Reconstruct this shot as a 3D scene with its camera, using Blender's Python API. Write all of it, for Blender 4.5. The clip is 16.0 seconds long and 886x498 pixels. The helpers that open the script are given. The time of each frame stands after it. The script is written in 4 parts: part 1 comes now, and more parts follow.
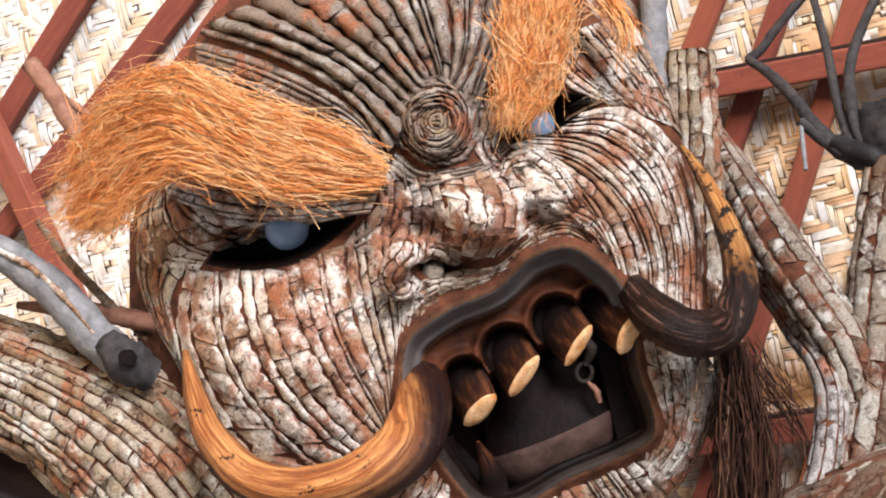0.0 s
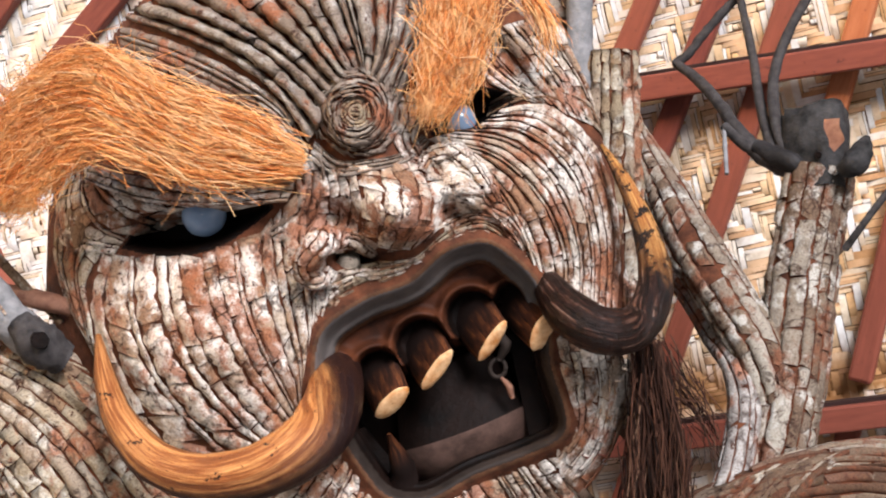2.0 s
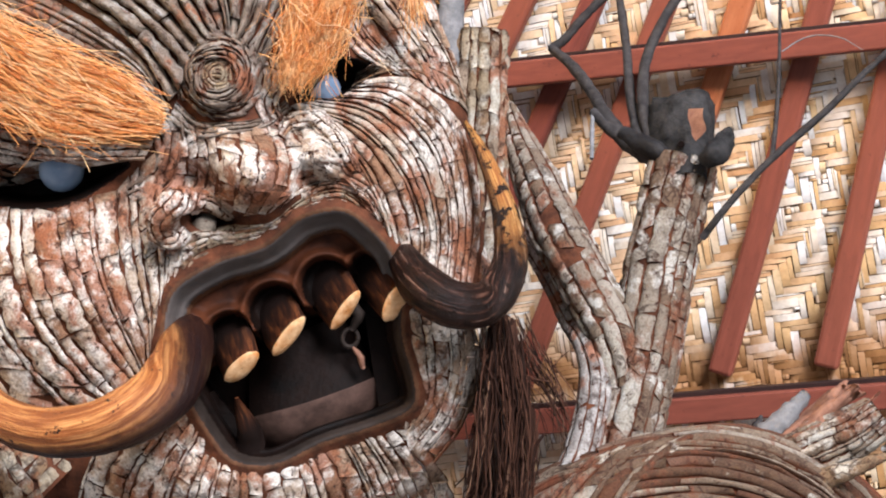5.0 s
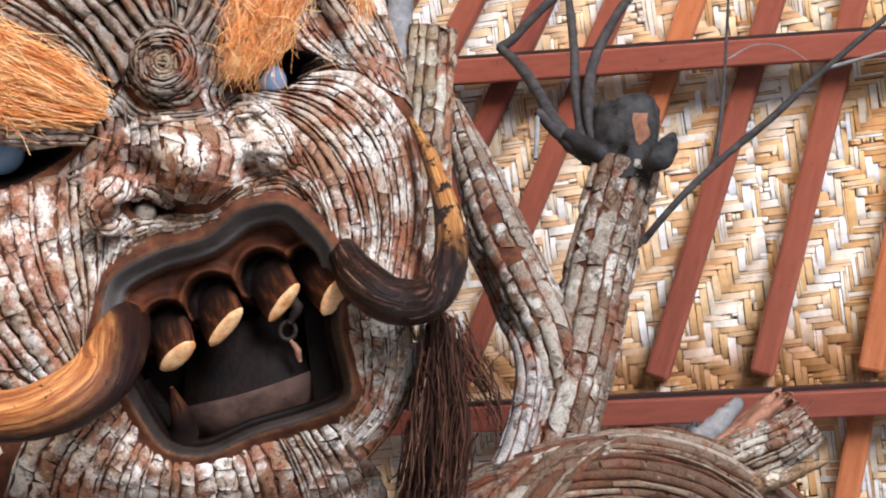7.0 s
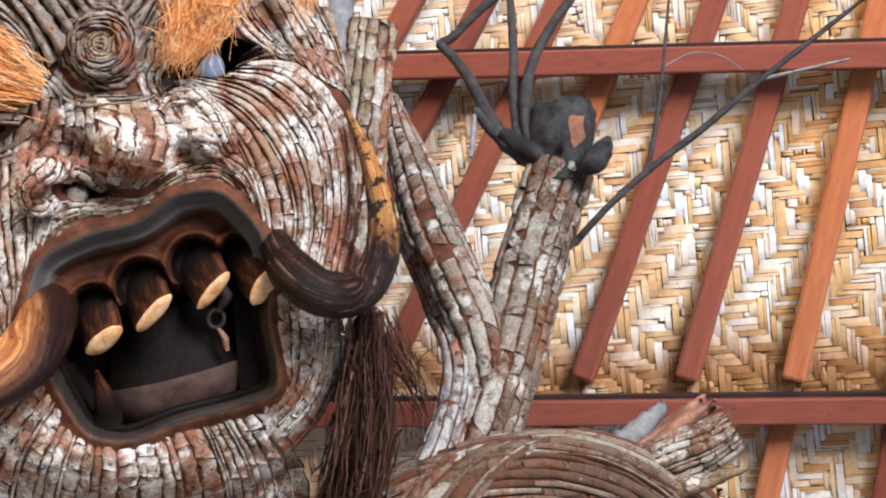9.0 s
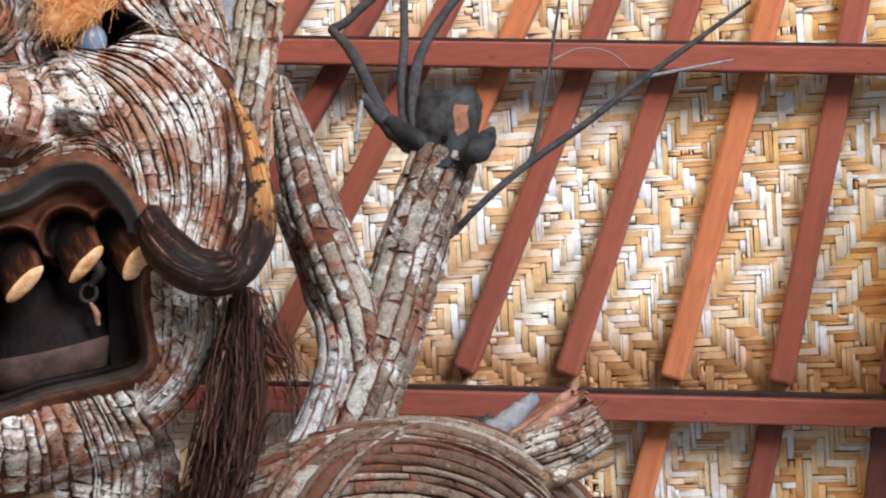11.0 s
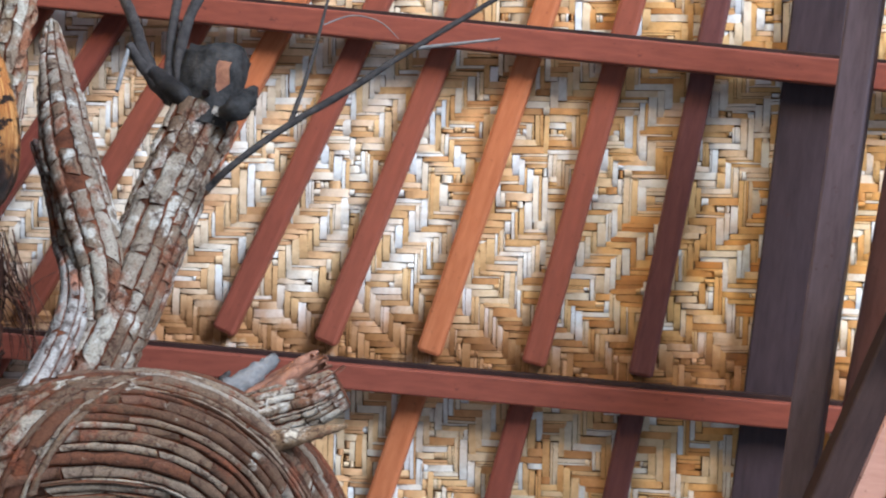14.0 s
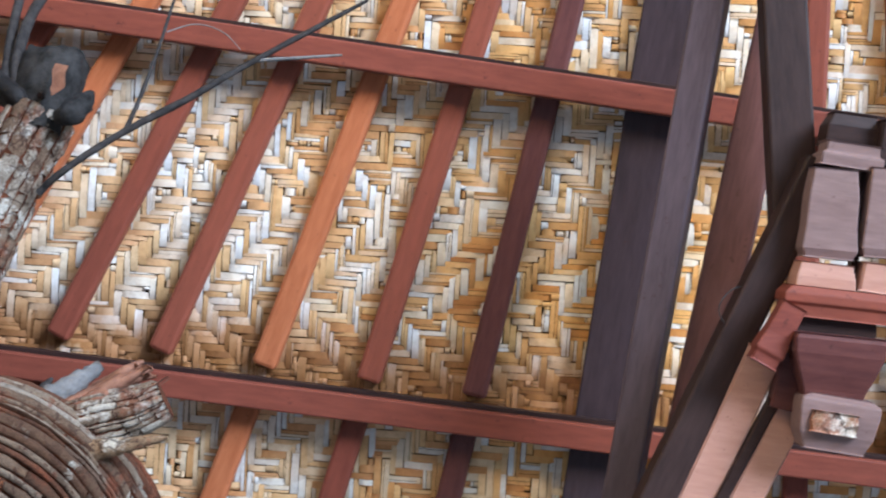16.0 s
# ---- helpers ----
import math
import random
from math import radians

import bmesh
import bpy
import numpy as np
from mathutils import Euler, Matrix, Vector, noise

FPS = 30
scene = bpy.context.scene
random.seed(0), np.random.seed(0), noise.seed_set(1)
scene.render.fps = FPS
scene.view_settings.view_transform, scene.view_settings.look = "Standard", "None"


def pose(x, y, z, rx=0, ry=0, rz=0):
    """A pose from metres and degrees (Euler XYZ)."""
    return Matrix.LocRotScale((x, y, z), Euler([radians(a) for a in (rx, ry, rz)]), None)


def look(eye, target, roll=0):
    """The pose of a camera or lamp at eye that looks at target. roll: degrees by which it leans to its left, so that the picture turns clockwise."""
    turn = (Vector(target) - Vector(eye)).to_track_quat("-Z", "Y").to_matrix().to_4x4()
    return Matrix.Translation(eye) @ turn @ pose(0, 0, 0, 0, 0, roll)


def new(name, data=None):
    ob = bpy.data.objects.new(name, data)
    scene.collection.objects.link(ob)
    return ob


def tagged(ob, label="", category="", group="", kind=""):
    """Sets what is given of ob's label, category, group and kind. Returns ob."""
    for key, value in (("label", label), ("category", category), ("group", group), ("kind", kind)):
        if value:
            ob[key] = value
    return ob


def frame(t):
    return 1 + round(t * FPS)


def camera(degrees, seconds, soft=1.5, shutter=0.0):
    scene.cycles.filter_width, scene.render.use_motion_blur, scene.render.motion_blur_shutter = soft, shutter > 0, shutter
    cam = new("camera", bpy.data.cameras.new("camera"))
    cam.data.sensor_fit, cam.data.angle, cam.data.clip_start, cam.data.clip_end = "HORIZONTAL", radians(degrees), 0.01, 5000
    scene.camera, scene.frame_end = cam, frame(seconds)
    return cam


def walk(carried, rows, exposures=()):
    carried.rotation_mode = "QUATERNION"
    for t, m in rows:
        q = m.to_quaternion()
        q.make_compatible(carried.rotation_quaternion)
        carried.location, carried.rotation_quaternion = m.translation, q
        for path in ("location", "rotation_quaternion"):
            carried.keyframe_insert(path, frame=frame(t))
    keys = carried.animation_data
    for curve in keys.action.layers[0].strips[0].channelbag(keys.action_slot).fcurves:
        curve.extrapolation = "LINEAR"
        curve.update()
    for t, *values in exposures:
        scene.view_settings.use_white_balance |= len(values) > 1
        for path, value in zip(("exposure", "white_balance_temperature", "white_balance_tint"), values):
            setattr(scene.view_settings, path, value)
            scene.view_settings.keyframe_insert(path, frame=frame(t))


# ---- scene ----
cam = camera(28.0, 16.0, soft=2.0, shutter=0.5)
PATH = [
    (0.0, 0.0, 0.0, 1.6, 125.076, -6.45, 24.633),
    (0.5, 0.0256, 0.0054, 1.5966, 125.192, -6.679, 24.554),
    (1.0, 0.032, 0.0071, 1.6057, 125.107, -6.783, 23.924),
    (1.5, 0.0424, 0.0186, 1.5954, 125.305, -6.913, 23.161),
    (2.0, 0.0544, 0.0354, 1.5873, 125.547, -7.002, 22.473),
    (2.5, 0.073, 0.0456, 1.581, 125.73, -7.135, 21.872),
    (3.0, 0.095, 0.0537, 1.5753, 125.766, -7.353, 21.251),
    (3.5, 0.1094, 0.0669, 1.5675, 125.761, -7.482, 20.526),
    (4.0, 0.1216, 0.076, 1.5647, 125.768, -7.579, 19.828),
    (4.5, 0.1408, 0.0886, 1.5592, 125.896, -7.677, 19.275),
    (7.0, 0.1569, 0.0892, 1.5639, 126.129, -8.296, 16.168),
    (7.5, 0.1561, 0.0881, 1.5628, 126.207, -8.438, 15.443),
    (8.0, 0.1571, 0.0851, 1.5643, 126.234, -8.799, 14.57),
    (8.5, 0.1556, 0.084, 1.564, 126.312, -8.826, 13.805),
    (11.0, 0.2318, 0.1146, 1.5519, 126.984, -9.07, 9.696),
    (11.5, 0.26, 0.1248, 1.5504, 127.128, -9.086, 8.764),
    (12.0, 0.2898, 0.13, 1.5501, 127.173, -9.224, 7.685),
    (12.5, 0.3159, 0.136, 1.5505, 127.277, -9.461, 6.507),
    (13.0, 0.3474, 0.1447, 1.5473, 127.533, -9.77, 5.29),
    (13.5, 0.3744, 0.1496, 1.5481, 127.538, -9.653, 4.117),
    (14.0, 0.4038, 0.1583, 1.5468, 127.64, -9.495, 3.234),
    (14.5, 0.4286, 0.1554, 1.5568, 127.625, -9.374, 2.372),
    (15.0, 0.4502, 0.1543, 1.5618, 127.822, -9.204, 1.472),
    (15.5, 0.4738, 0.1522, 1.5645, 128.21, -9.207, 0.219),
    (16.0, 0.4943, 0.1487, 1.577, 128.566, -9.099, -1.166),
]
walk(cam, [(r[0], pose(*r[1:])) for r in PATH], [(0.0, 0.99, 6200, 16), (7.0, 1.0, 5850, 14), (11.0, 0.96, 5600, 10), (13.5, 0.82, 5350, 9), (16.0, 0.74, 5100, 8)])

# ---- light ----
world = bpy.data.worlds.new("sky")
scene.world = world
world.use_nodes = True
wn = world.node_tree
sky = wn.nodes.new("ShaderNodeTexSky")
sky.sky_type = "NISHITA"
sky.sun_disc = False
sky.sun_elevation, sky.sun_rotation = radians(8.5), radians(217)
sky.air_density, sky.dust_density = 1.0, 1.0
wn.links.new(sky.outputs[0], wn.nodes["Background"].inputs[0])
wn.nodes["Background"].inputs[1].default_value = 0.12
sun = new("sun", bpy.data.lights.new("sun", "SUN"))
sun.data.energy, sun.data.angle, sun.data.color = 3.7, radians(26), (1.0, 0.98, 0.96)
sun.matrix_world = look((4.3, -4.0, 4.5), (-0.6, 2.4, 3.3))

# ---- materials ----


def mat(name, rough=0.8, metal=0.0):
    m = bpy.data.materials.new(name)
    m.use_nodes = True
    b = m.node_tree.nodes["Principled BSDF"]
    b.inputs["Roughness"].default_value = rough
    b.inputs["Metallic"].default_value = metal
    return m, m.node_tree, b


def node(t, kind, **props):
    n = t.nodes.new(kind)
    for k, v in props.items():
        n.inputs[k].default_value = v
    return n


def ramp(t, fac, stops, hard=False):
    n = t.nodes.new("ShaderNodeValToRGB")
    n.color_ramp.interpolation = "CONSTANT" if hard else "LINEAR"
    e = n.color_ramp.elements
    while len(e) < len(stops):
        e.new(0.5)
    for i, (p, c) in enumerate(stops):
        e[i].position = p
        e[i].color = (*c, 1) if len(c) == 3 else c
    t.links.new(fac, n.inputs[0])
    return n.outputs[0]


def coords(t, scale=(1, 1, 1)):
    c = t.nodes.new("ShaderNodeTexCoord")
    m = t.nodes.new("ShaderNodeMapping")
    m.inputs["Scale"].default_value = scale
    t.links.new(c.outputs["Object"], m.inputs[0])
    return m.outputs[0]


def fuzz(t, scale, detail=5.0, rough=0.6, co=None):
    n = t.nodes.new("ShaderNodeTexNoise")
    n.inputs["Scale"].default_value = scale
    n.inputs["Detail"].default_value = detail
    n.inputs["Roughness"].default_value = rough
    t.links.new(co if co else coords(t), n.inputs["Vector"])
    return n.outputs["Fac"]


def mix(t, fac, a, b, how="MIX"):
    n = t.nodes.new("ShaderNodeMix")
    n.data_type, n.blend_type = "RGBA", how
    for sock, v in ((n.inputs[0], fac), (n.inputs[6], a), (n.inputs[7], b)):
        if isinstance(v, (int, float)):
            sock.default_value = v
        elif isinstance(v, tuple):
            sock.default_value = (*v, 1)
        else:
            t.links.new(v, sock)
    return n.outputs[2]


def bump(t, b, height, strength=0.5, dist=0.004):
    n = node(t, "ShaderNodeBump", Strength=strength, Distance=dist)
    t.links.new(height, n.inputs["Height"])
    t.links.new(n.outputs[0], b.inputs["Normal"])


def madd(t, a, k, b):
    n = t.nodes.new("ShaderNodeMath")
    n.operation = "MULTIPLY_ADD"
    t.links.new(a, n.inputs[0])
    n.inputs[1].default_value = k
    t.links.new(b, n.inputs[2])
    return n.outputs[0]


def map_to(t, v, lo, hi):
    n = t.nodes.new("ShaderNodeMapRange")
    n.inputs[1].default_value, n.inputs[2].default_value = lo, hi
    t.links.new(v, n.inputs[0])
    return n.outputs[0]


def island(t):
    return t.nodes.new("ShaderNodeNewGeometry").outputs["Random Per Island"]


def colour_noise(t, scale):
    n = t.nodes.new("ShaderNodeTexNoise")
    n.inputs["Scale"].default_value = scale
    n.inputs["Detail"].default_value = 3
    t.links.new(coords(t), n.inputs["Vector"])
    return n.outputs["Color"]


def bark(name, stops, lichen, lichen_at=(0.5, 0.58), dark=(0.07, 0.03, 0.018), red=(0.33, 0.115, 0.05), red_at=(0.52, 0.60), patch=13, cells=27):
    """Bark whose pieces differ, mottled with pale lichen, red-brown rubs and dark crumbs."""
    m, t, b = mat(name, 0.85)
    b.inputs["Specular IOR Level"].default_value = 0.25
    base = ramp(t, island(t), stops)
    pale = ramp(t, fuzz(t, patch, 8, 0.68), [(lichen_at[0], (0, 0, 0)), (lichen_at[1], (1, 1, 1))])
    c = mix(t, pale, base, lichen)
    rub = fuzz(t, 11, 7, 0.72, coords(t, (1.3, 1, 1)))
    c = mix(t, ramp(t, rub, [(red_at[0], (0, 0, 0)), (red_at[1], (0.85, 0.85, 0.85))]), c, red)
    crumbs = fuzz(t, 60, 7, 0.75)
    c = mix(t, ramp(t, crumbs, [(0.37, (1, 1, 1)), (0.44, (0, 0, 0))]), c, dark)
    vor = t.nodes.new("ShaderNodeTexVoronoi")
    vor.feature = "DISTANCE_TO_EDGE"
    vor.inputs["Scale"].default_value = cells
    warp = mix(t, 0.06, coords(t), colour_noise(t, 30), "ADD")
    t.links.new(warp, vor.inputs["Vector"])
    crack = ramp(t, vor.outputs["Distance"], [(0.0, (1, 1, 1)), (0.045, (0.65, 0.65, 0.65)), (0.10, (0, 0, 0))])
    some = mix(t, 1.0, crack, ramp(t, fuzz(t, 17, 3, 0.6), [(0.44, (0, 0, 0)), (0.60, (0.8, 0.8, 0.8))]), "MULTIPLY")
    c = mix(t, some, c, (dark[0] * 0.6, dark[1] * 0.6, dark[2] * 0.6))
    fine = fuzz(t, 260, 5, 0.75)
    c = mix(t, 0.6, c, ramp(t, fine, [(0.35, (0.30, 0.22, 0.17)), (0.55, (1.0, 1.0, 1.0))]), "MULTIPLY")
    t.links.new(c, b.inputs["Base Color"])
    bump(t, b, mix(t, 0.5, crumbs, fine), 1.0, 0.006)
    return m


PALE = [(0.0, (0.62, 0.54, 0.44)), (0.3, (0.50, 0.39, 0.29)), (0.55, (0.40, 0.26, 0.165)), (0.8, (0.26, 0.125, 0.065)), (1.0, (0.58, 0.49, 0.39))]
GREYS = [(0.0, (0.30, 0.25, 0.20)), (0.4, (0.24, 0.18, 0.14)), (0.7, (0.19, 0.13, 0.09)), (1.0, (0.33, 0.28, 0.22))]
OLIVE = [(0.0, (0.42, 0.35, 0.25)), (0.4, (0.30, 0.23, 0.145)), (0.7, (0.24, 0.14, 0.075)), (1.0, (0.48, 0.42, 0.33))]
bark_pale = bark("pale_bark", PALE, (0.80, 0.735, 0.65), (0.465, 0.545), red_at=(0.50, 0.58))
bark_rope = bark("grey_root_bark", GREYS, (0.46, 0.42, 0.37), (0.52, 0.62))
bark_olive = bark("olive_bark", OLIVE, (0.62, 0.58, 0.49), (0.51, 0.61))
bark_brown = bark("brown_bark", [(0.0, (0.38, 0.33, 0.26)), (0.2, (0.20, 0.145, 0.10)), (0.45, (0.10, 0.055, 0.032)), (0.7, (0.13, 0.050, 0.026)), (0.85, (0.22, 0.175, 0.13)), (1.0, (0.38, 0.34, 0.28))], (0.50, 0.47, 0.40), (0.60, 0.68), red=(0.19, 0.06, 0.028), red_at=(0.53, 0.62), patch=18)
bark_tree = bark("tree_bark", [(0.0, (0.35, 0.305, 0.245)), (0.35, (0.22, 0.17, 0.122)), (0.7, (0.17, 0.11, 0.07)), (1.0, (0.44, 0.40, 0.33))], (0.53, 0.50, 0.44), (0.52, 0.60), red=(0.20, 0.07, 0.032), red_at=(0.53, 0.62), patch=22)

bark_grey = bark("smooth_grey_bark", [(0.0, (0.34, 0.31, 0.28)), (0.5, (0.22, 0.19, 0.17)), (1.0, (0.42, 0.39, 0.36))], (0.55, 0.52, 0.48), (0.52, 0.62), patch=16, cells=20)


def soil(name, a, b_, scale, rough=0.9, dist=0.004, spec=0.2):
    m, t, b = mat(name, rough)
    f = fuzz(t, scale, 6, 0.65)
    t.links.new(ramp(t, f, [(0.3, a), (0.7, b_)]), b.inputs["Base Color"])
    b.inputs["Specular IOR Level"].default_value = spec
    bump(t, b, fuzz(t, scale * 5, 4, 0.6), 0.6, dist)
    return m


inner = soil("inner_bark", (0.026, 0.010, 0.006), (0.15, 0.05, 0.022), 30)
char = soil("char_and_shade", (0.0018, 0.0014, 0.0012), (0.010, 0.0045, 0.003), 18, 0.6, 0.003, 0.08)
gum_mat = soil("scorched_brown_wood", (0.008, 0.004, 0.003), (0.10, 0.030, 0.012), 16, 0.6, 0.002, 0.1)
lip_mat = soil("dark_grey_lip", (0.014, 0.010, 0.008), (0.036, 0.026, 0.021), 20, 0.6, 0.002, 0.1)
lip_up = soil("underlit_upper_lip", (0.065, 0.056, 0.052), (0.125, 0.105, 0.095), 20, 0.6, 0.002, 0.15)
rim_mat = soil("rubbed_brown_rim", (0.045, 0.02, 0.010), (0.15, 0.065, 0.03), 30, 0.8)
cut_mat = soil("fresh_cut_wood", (0.52, 0.19, 0.04), (0.92, 0.62, 0.34), 45, 0.6)
tooth_mat, _t, _b = mat("scorched_shaded_peg_wood", 0.5)
_b.inputs["Specular IOR Level"].default_value = 0.08
_m = _t.nodes.new("ShaderNodeMapping")
_m.inputs["Scale"].default_value = (1.6, 14, 1)
_uv = _t.nodes.new("ShaderNodeUVMap").outputs[0]
_t.links.new(_uv, _m.inputs[0])
_s = fuzz(_t, 1.0, 6, 0.7, _m.outputs[0])
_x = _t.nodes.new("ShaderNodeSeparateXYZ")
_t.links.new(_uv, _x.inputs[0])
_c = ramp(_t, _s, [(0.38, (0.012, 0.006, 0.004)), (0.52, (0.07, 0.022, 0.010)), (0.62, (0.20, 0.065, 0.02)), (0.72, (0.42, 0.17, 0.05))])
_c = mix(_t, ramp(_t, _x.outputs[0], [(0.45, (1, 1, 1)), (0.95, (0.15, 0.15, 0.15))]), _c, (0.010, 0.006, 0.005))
_t.links.new(_c, _b.inputs["Base Color"])
bump(_t, _b, _s, 0.5, 0.003)
tongue_mat = soil("lit_tongue_wood", (0.035, 0.020, 0.015), (0.13, 0.075, 0.058), 25, 0.6, 0.001, 0.2)
grey_wood = soil("weathered_grey_wood", (0.11, 0.11, 0.11), (0.27, 0.26, 0.26), 40, 0.8)
burnt_grey = soil("burnt_grey_wood", (0.003, 0.0028, 0.0027), (0.050, 0.047, 0.046), 34, 0.8)
burnt_dark = soil("blackened_wood", (0.004, 0.0035, 0.0035), (0.030, 0.027, 0.027), 22, 0.6)
dark_twig = soil("dark_twig", (0.014, 0.012, 0.012), (0.060, 0.053, 0.051), 60, 0.8)
root_mat, _t, _b = mat("dark_roots", 0.6)
_b.inputs["Specular IOR Level"].default_value = 0.1
_t.links.new(ramp(_t, island(_t), [(0.0, (0.008, 0.005, 0.004)), (0.6, (0.04, 0.017, 0.011)), (0.9, (0.10, 0.045, 0.028)), (1.0, (0.26, 0.15, 0.095))]), _b.inputs["Base Color"])
stick_red = soil("red_brown_wood", (0.16, 0.07, 0.045), (0.33, 0.17, 0.11), 45, 0.75)
floor_mat = soil("bounce_ground", (0.44, 0.42, 0.39), (0.56, 0.54, 0.50), 3, 0.85)

eye_mat, _t, _b = mat("milky_glass", 0.18)
_f = fuzz(_t, 25, 3, 0.5)
_t.links.new(ramp(_t, _f, [(0.3, (0.17, 0.25, 0.37)), (0.75, (0.33, 0.43, 0.57))]), _b.inputs["Base Color"])

hair_mat, _t, _b = mat("coconut_fibre", 0.7)
_c = ramp(_t, island(_t), [(0.0, (0.30, 0.075, 0.014)), (0.14, (0.60, 0.18, 0.032)), (0.4, (0.78, 0.29, 0.065)), (0.75, (0.88, 0.44, 0.14)), (1.0, (0.90, 0.64, 0.36))])
_c = mix(_t, ramp(_t, fuzz(_t, 28, 3, 0.6), [(0.50, (0, 0, 0)), (0.68, (0.55, 0.55, 0.55))]), _c, (0.88, 0.56, 0.26))
_t.links.new(_c, _b.inputs["Base Color"])


def paint_wood(name, a, b_, rough=0.5, vary=0.0):
    """Stained timber with grain along its length and a few marks."""
    m, t, b = mat(name, rough)
    b.inputs["Specular IOR Level"].default_value = 0.2
    grain = fuzz(t, 14, 5, 0.6, coords(t, (1, 6, 6)))
    tone = t.nodes.new("ShaderNodeObjectInfo").outputs["Random"]
    c = mix(t, ramp(t, grain, [(0.3, (0, 0, 0)), (0.7, (1, 1, 1))]), a, b_)
    c = mix(t, ramp(t, tone, [(0.0, (0, 0, 0)), (1.0, (vary, vary, vary))]), c, (0.40, 0.13, 0.06))
    spots = fuzz(t, 55, 4, 0.7)
    c = mix(t, ramp(t, spots, [(0.28, (0.6, 0.6, 0.6)), (0.38, (0, 0, 0))]), c, (0.05, 0.02, 0.015))
    t.links.new(c, b.inputs["Base Color"])
    bump(t, b, grain, 0.25, 0.002)
    return m


wood_red = paint_wood("red_stained_timber", (0.135, 0.036, 0.026), (0.208, 0.057, 0.039), 0.5, 0.25)
wood_orange = paint_wood("orange_stained_timber", (0.34, 0.105, 0.04), (0.44, 0.155, 0.065))
wood_purple = paint_wood("purple_brown_timber", (0.030, 0.020, 0.023), (0.050, 0.033, 0.038))
wood_heavy = paint_wood("violet_grey_timber", (0.066, 0.047, 0.055), (0.098, 0.072, 0.082))
wood_rose = paint_wood("faded_maroon_timber", (0.13, 0.060, 0.056), (0.19, 0.092, 0.085))
wood_maroon = paint_wood("maroon_timber", (0.085, 0.030, 0.028), (0.13, 0.048, 0.042))
wood_dark = paint_wood("dark_brown_timber", (0.020, 0.010, 0.009), (0.04, 0.022, 0.019))
wood_pink = paint_wood("pinkish_brown_timber", (0.36, 0.19, 0.14), (0.44, 0.25, 0.19))
wood_grey = paint_wood("greyed_brown_timber", (0.17, 0.11, 0.10), (0.24, 0.16, 0.15))


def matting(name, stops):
    """Woven bamboo: strips of differing tone, daylight glare painted white towards the ridge's far end, browner in a
    ragged band along the lowest crossing timber.
    """
    m, _t, _b = mat(name, 0.6)
    _i = island(_t)
    _c = ramp(_t, _i, stops)
    _p = fuzz(_t, 1.6, 3, 0.6)
    _q = fuzz(_t, 9, 3, 0.6)
    _c = mix(_t, ramp(_t, _p, [(0.50, (0, 0, 0)), (0.64, (0.85, 0.85, 0.85))]), _c, mix(_t, ramp(_t, _i, [(0.35, (0, 0, 0)), (0.55, (1, 1, 1))]), (0.66, 0.44, 0.19), (0.86, 0.85, 0.83)))
    _c = mix(_t, ramp(_t, _q, [(0.5, (0, 0, 0)), (0.75, (0.5, 0.5, 0.5))]), _c, (0.50, 0.26, 0.07))
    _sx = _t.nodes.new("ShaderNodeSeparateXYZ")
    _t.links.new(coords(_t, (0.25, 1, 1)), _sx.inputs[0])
    _glare_x = madd(_t, _p, 0.4, _sx.outputs[0])
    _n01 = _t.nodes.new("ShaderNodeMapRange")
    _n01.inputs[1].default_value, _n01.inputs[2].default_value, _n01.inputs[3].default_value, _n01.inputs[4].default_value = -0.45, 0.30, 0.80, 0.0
    _t.links.new(_glare_x, _n01.inputs[0])
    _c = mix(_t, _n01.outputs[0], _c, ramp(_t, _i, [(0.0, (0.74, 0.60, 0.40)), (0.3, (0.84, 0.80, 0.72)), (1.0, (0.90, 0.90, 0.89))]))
    _dot = _t.nodes.new("ShaderNodeVectorMath")
    _dot.operation = "DOT_PRODUCT"
    _dot.inputs[1].default_value = (0.0, -0.643, 0.766)
    _t.links.new(coords(_t), _dot.inputs[0])
    _r = madd(_t, fuzz(_t, 7, 5, 0.7, coords(_t, (1, 0.4, 0.4))), -0.22, _dot.outputs["Value"])
    _band = ramp(_t, map_to(_t, _r, 0.54, 0.72), [(0.0, (0, 0, 0)), (0.2, (0.92, 0.92, 0.92)), (0.5, (0.85, 0.85, 0.85)), (1.0, (0, 0, 0))])
    _c = mix(_t, _band, _c, mix(_t, _i, (0.17, 0.062, 0.012), (0.46, 0.20, 0.045)))
    _g = fuzz(_t, 60, 4, 0.7)
    _c = mix(_t, 0.5, _c, ramp(_t, _g, [(0.25, (0.55, 0.45, 0.33)), (0.6, (1, 1, 1))]), "MULTIPLY")
    _t.links.new(_c, _b.inputs["Base Color"])
    bump(_t, _b, _g, 0.3, 0.002)
    return m


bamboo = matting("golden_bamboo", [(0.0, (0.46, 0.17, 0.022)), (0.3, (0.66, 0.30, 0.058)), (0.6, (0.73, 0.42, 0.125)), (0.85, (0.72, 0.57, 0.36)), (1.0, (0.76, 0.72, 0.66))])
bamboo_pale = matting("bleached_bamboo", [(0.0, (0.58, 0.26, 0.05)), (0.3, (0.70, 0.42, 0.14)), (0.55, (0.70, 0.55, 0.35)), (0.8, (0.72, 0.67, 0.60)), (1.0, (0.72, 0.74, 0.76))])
mat_back = soil("mat_backing", (0.07, 0.032, 0.011), (0.22, 0.12, 0.045), 12)


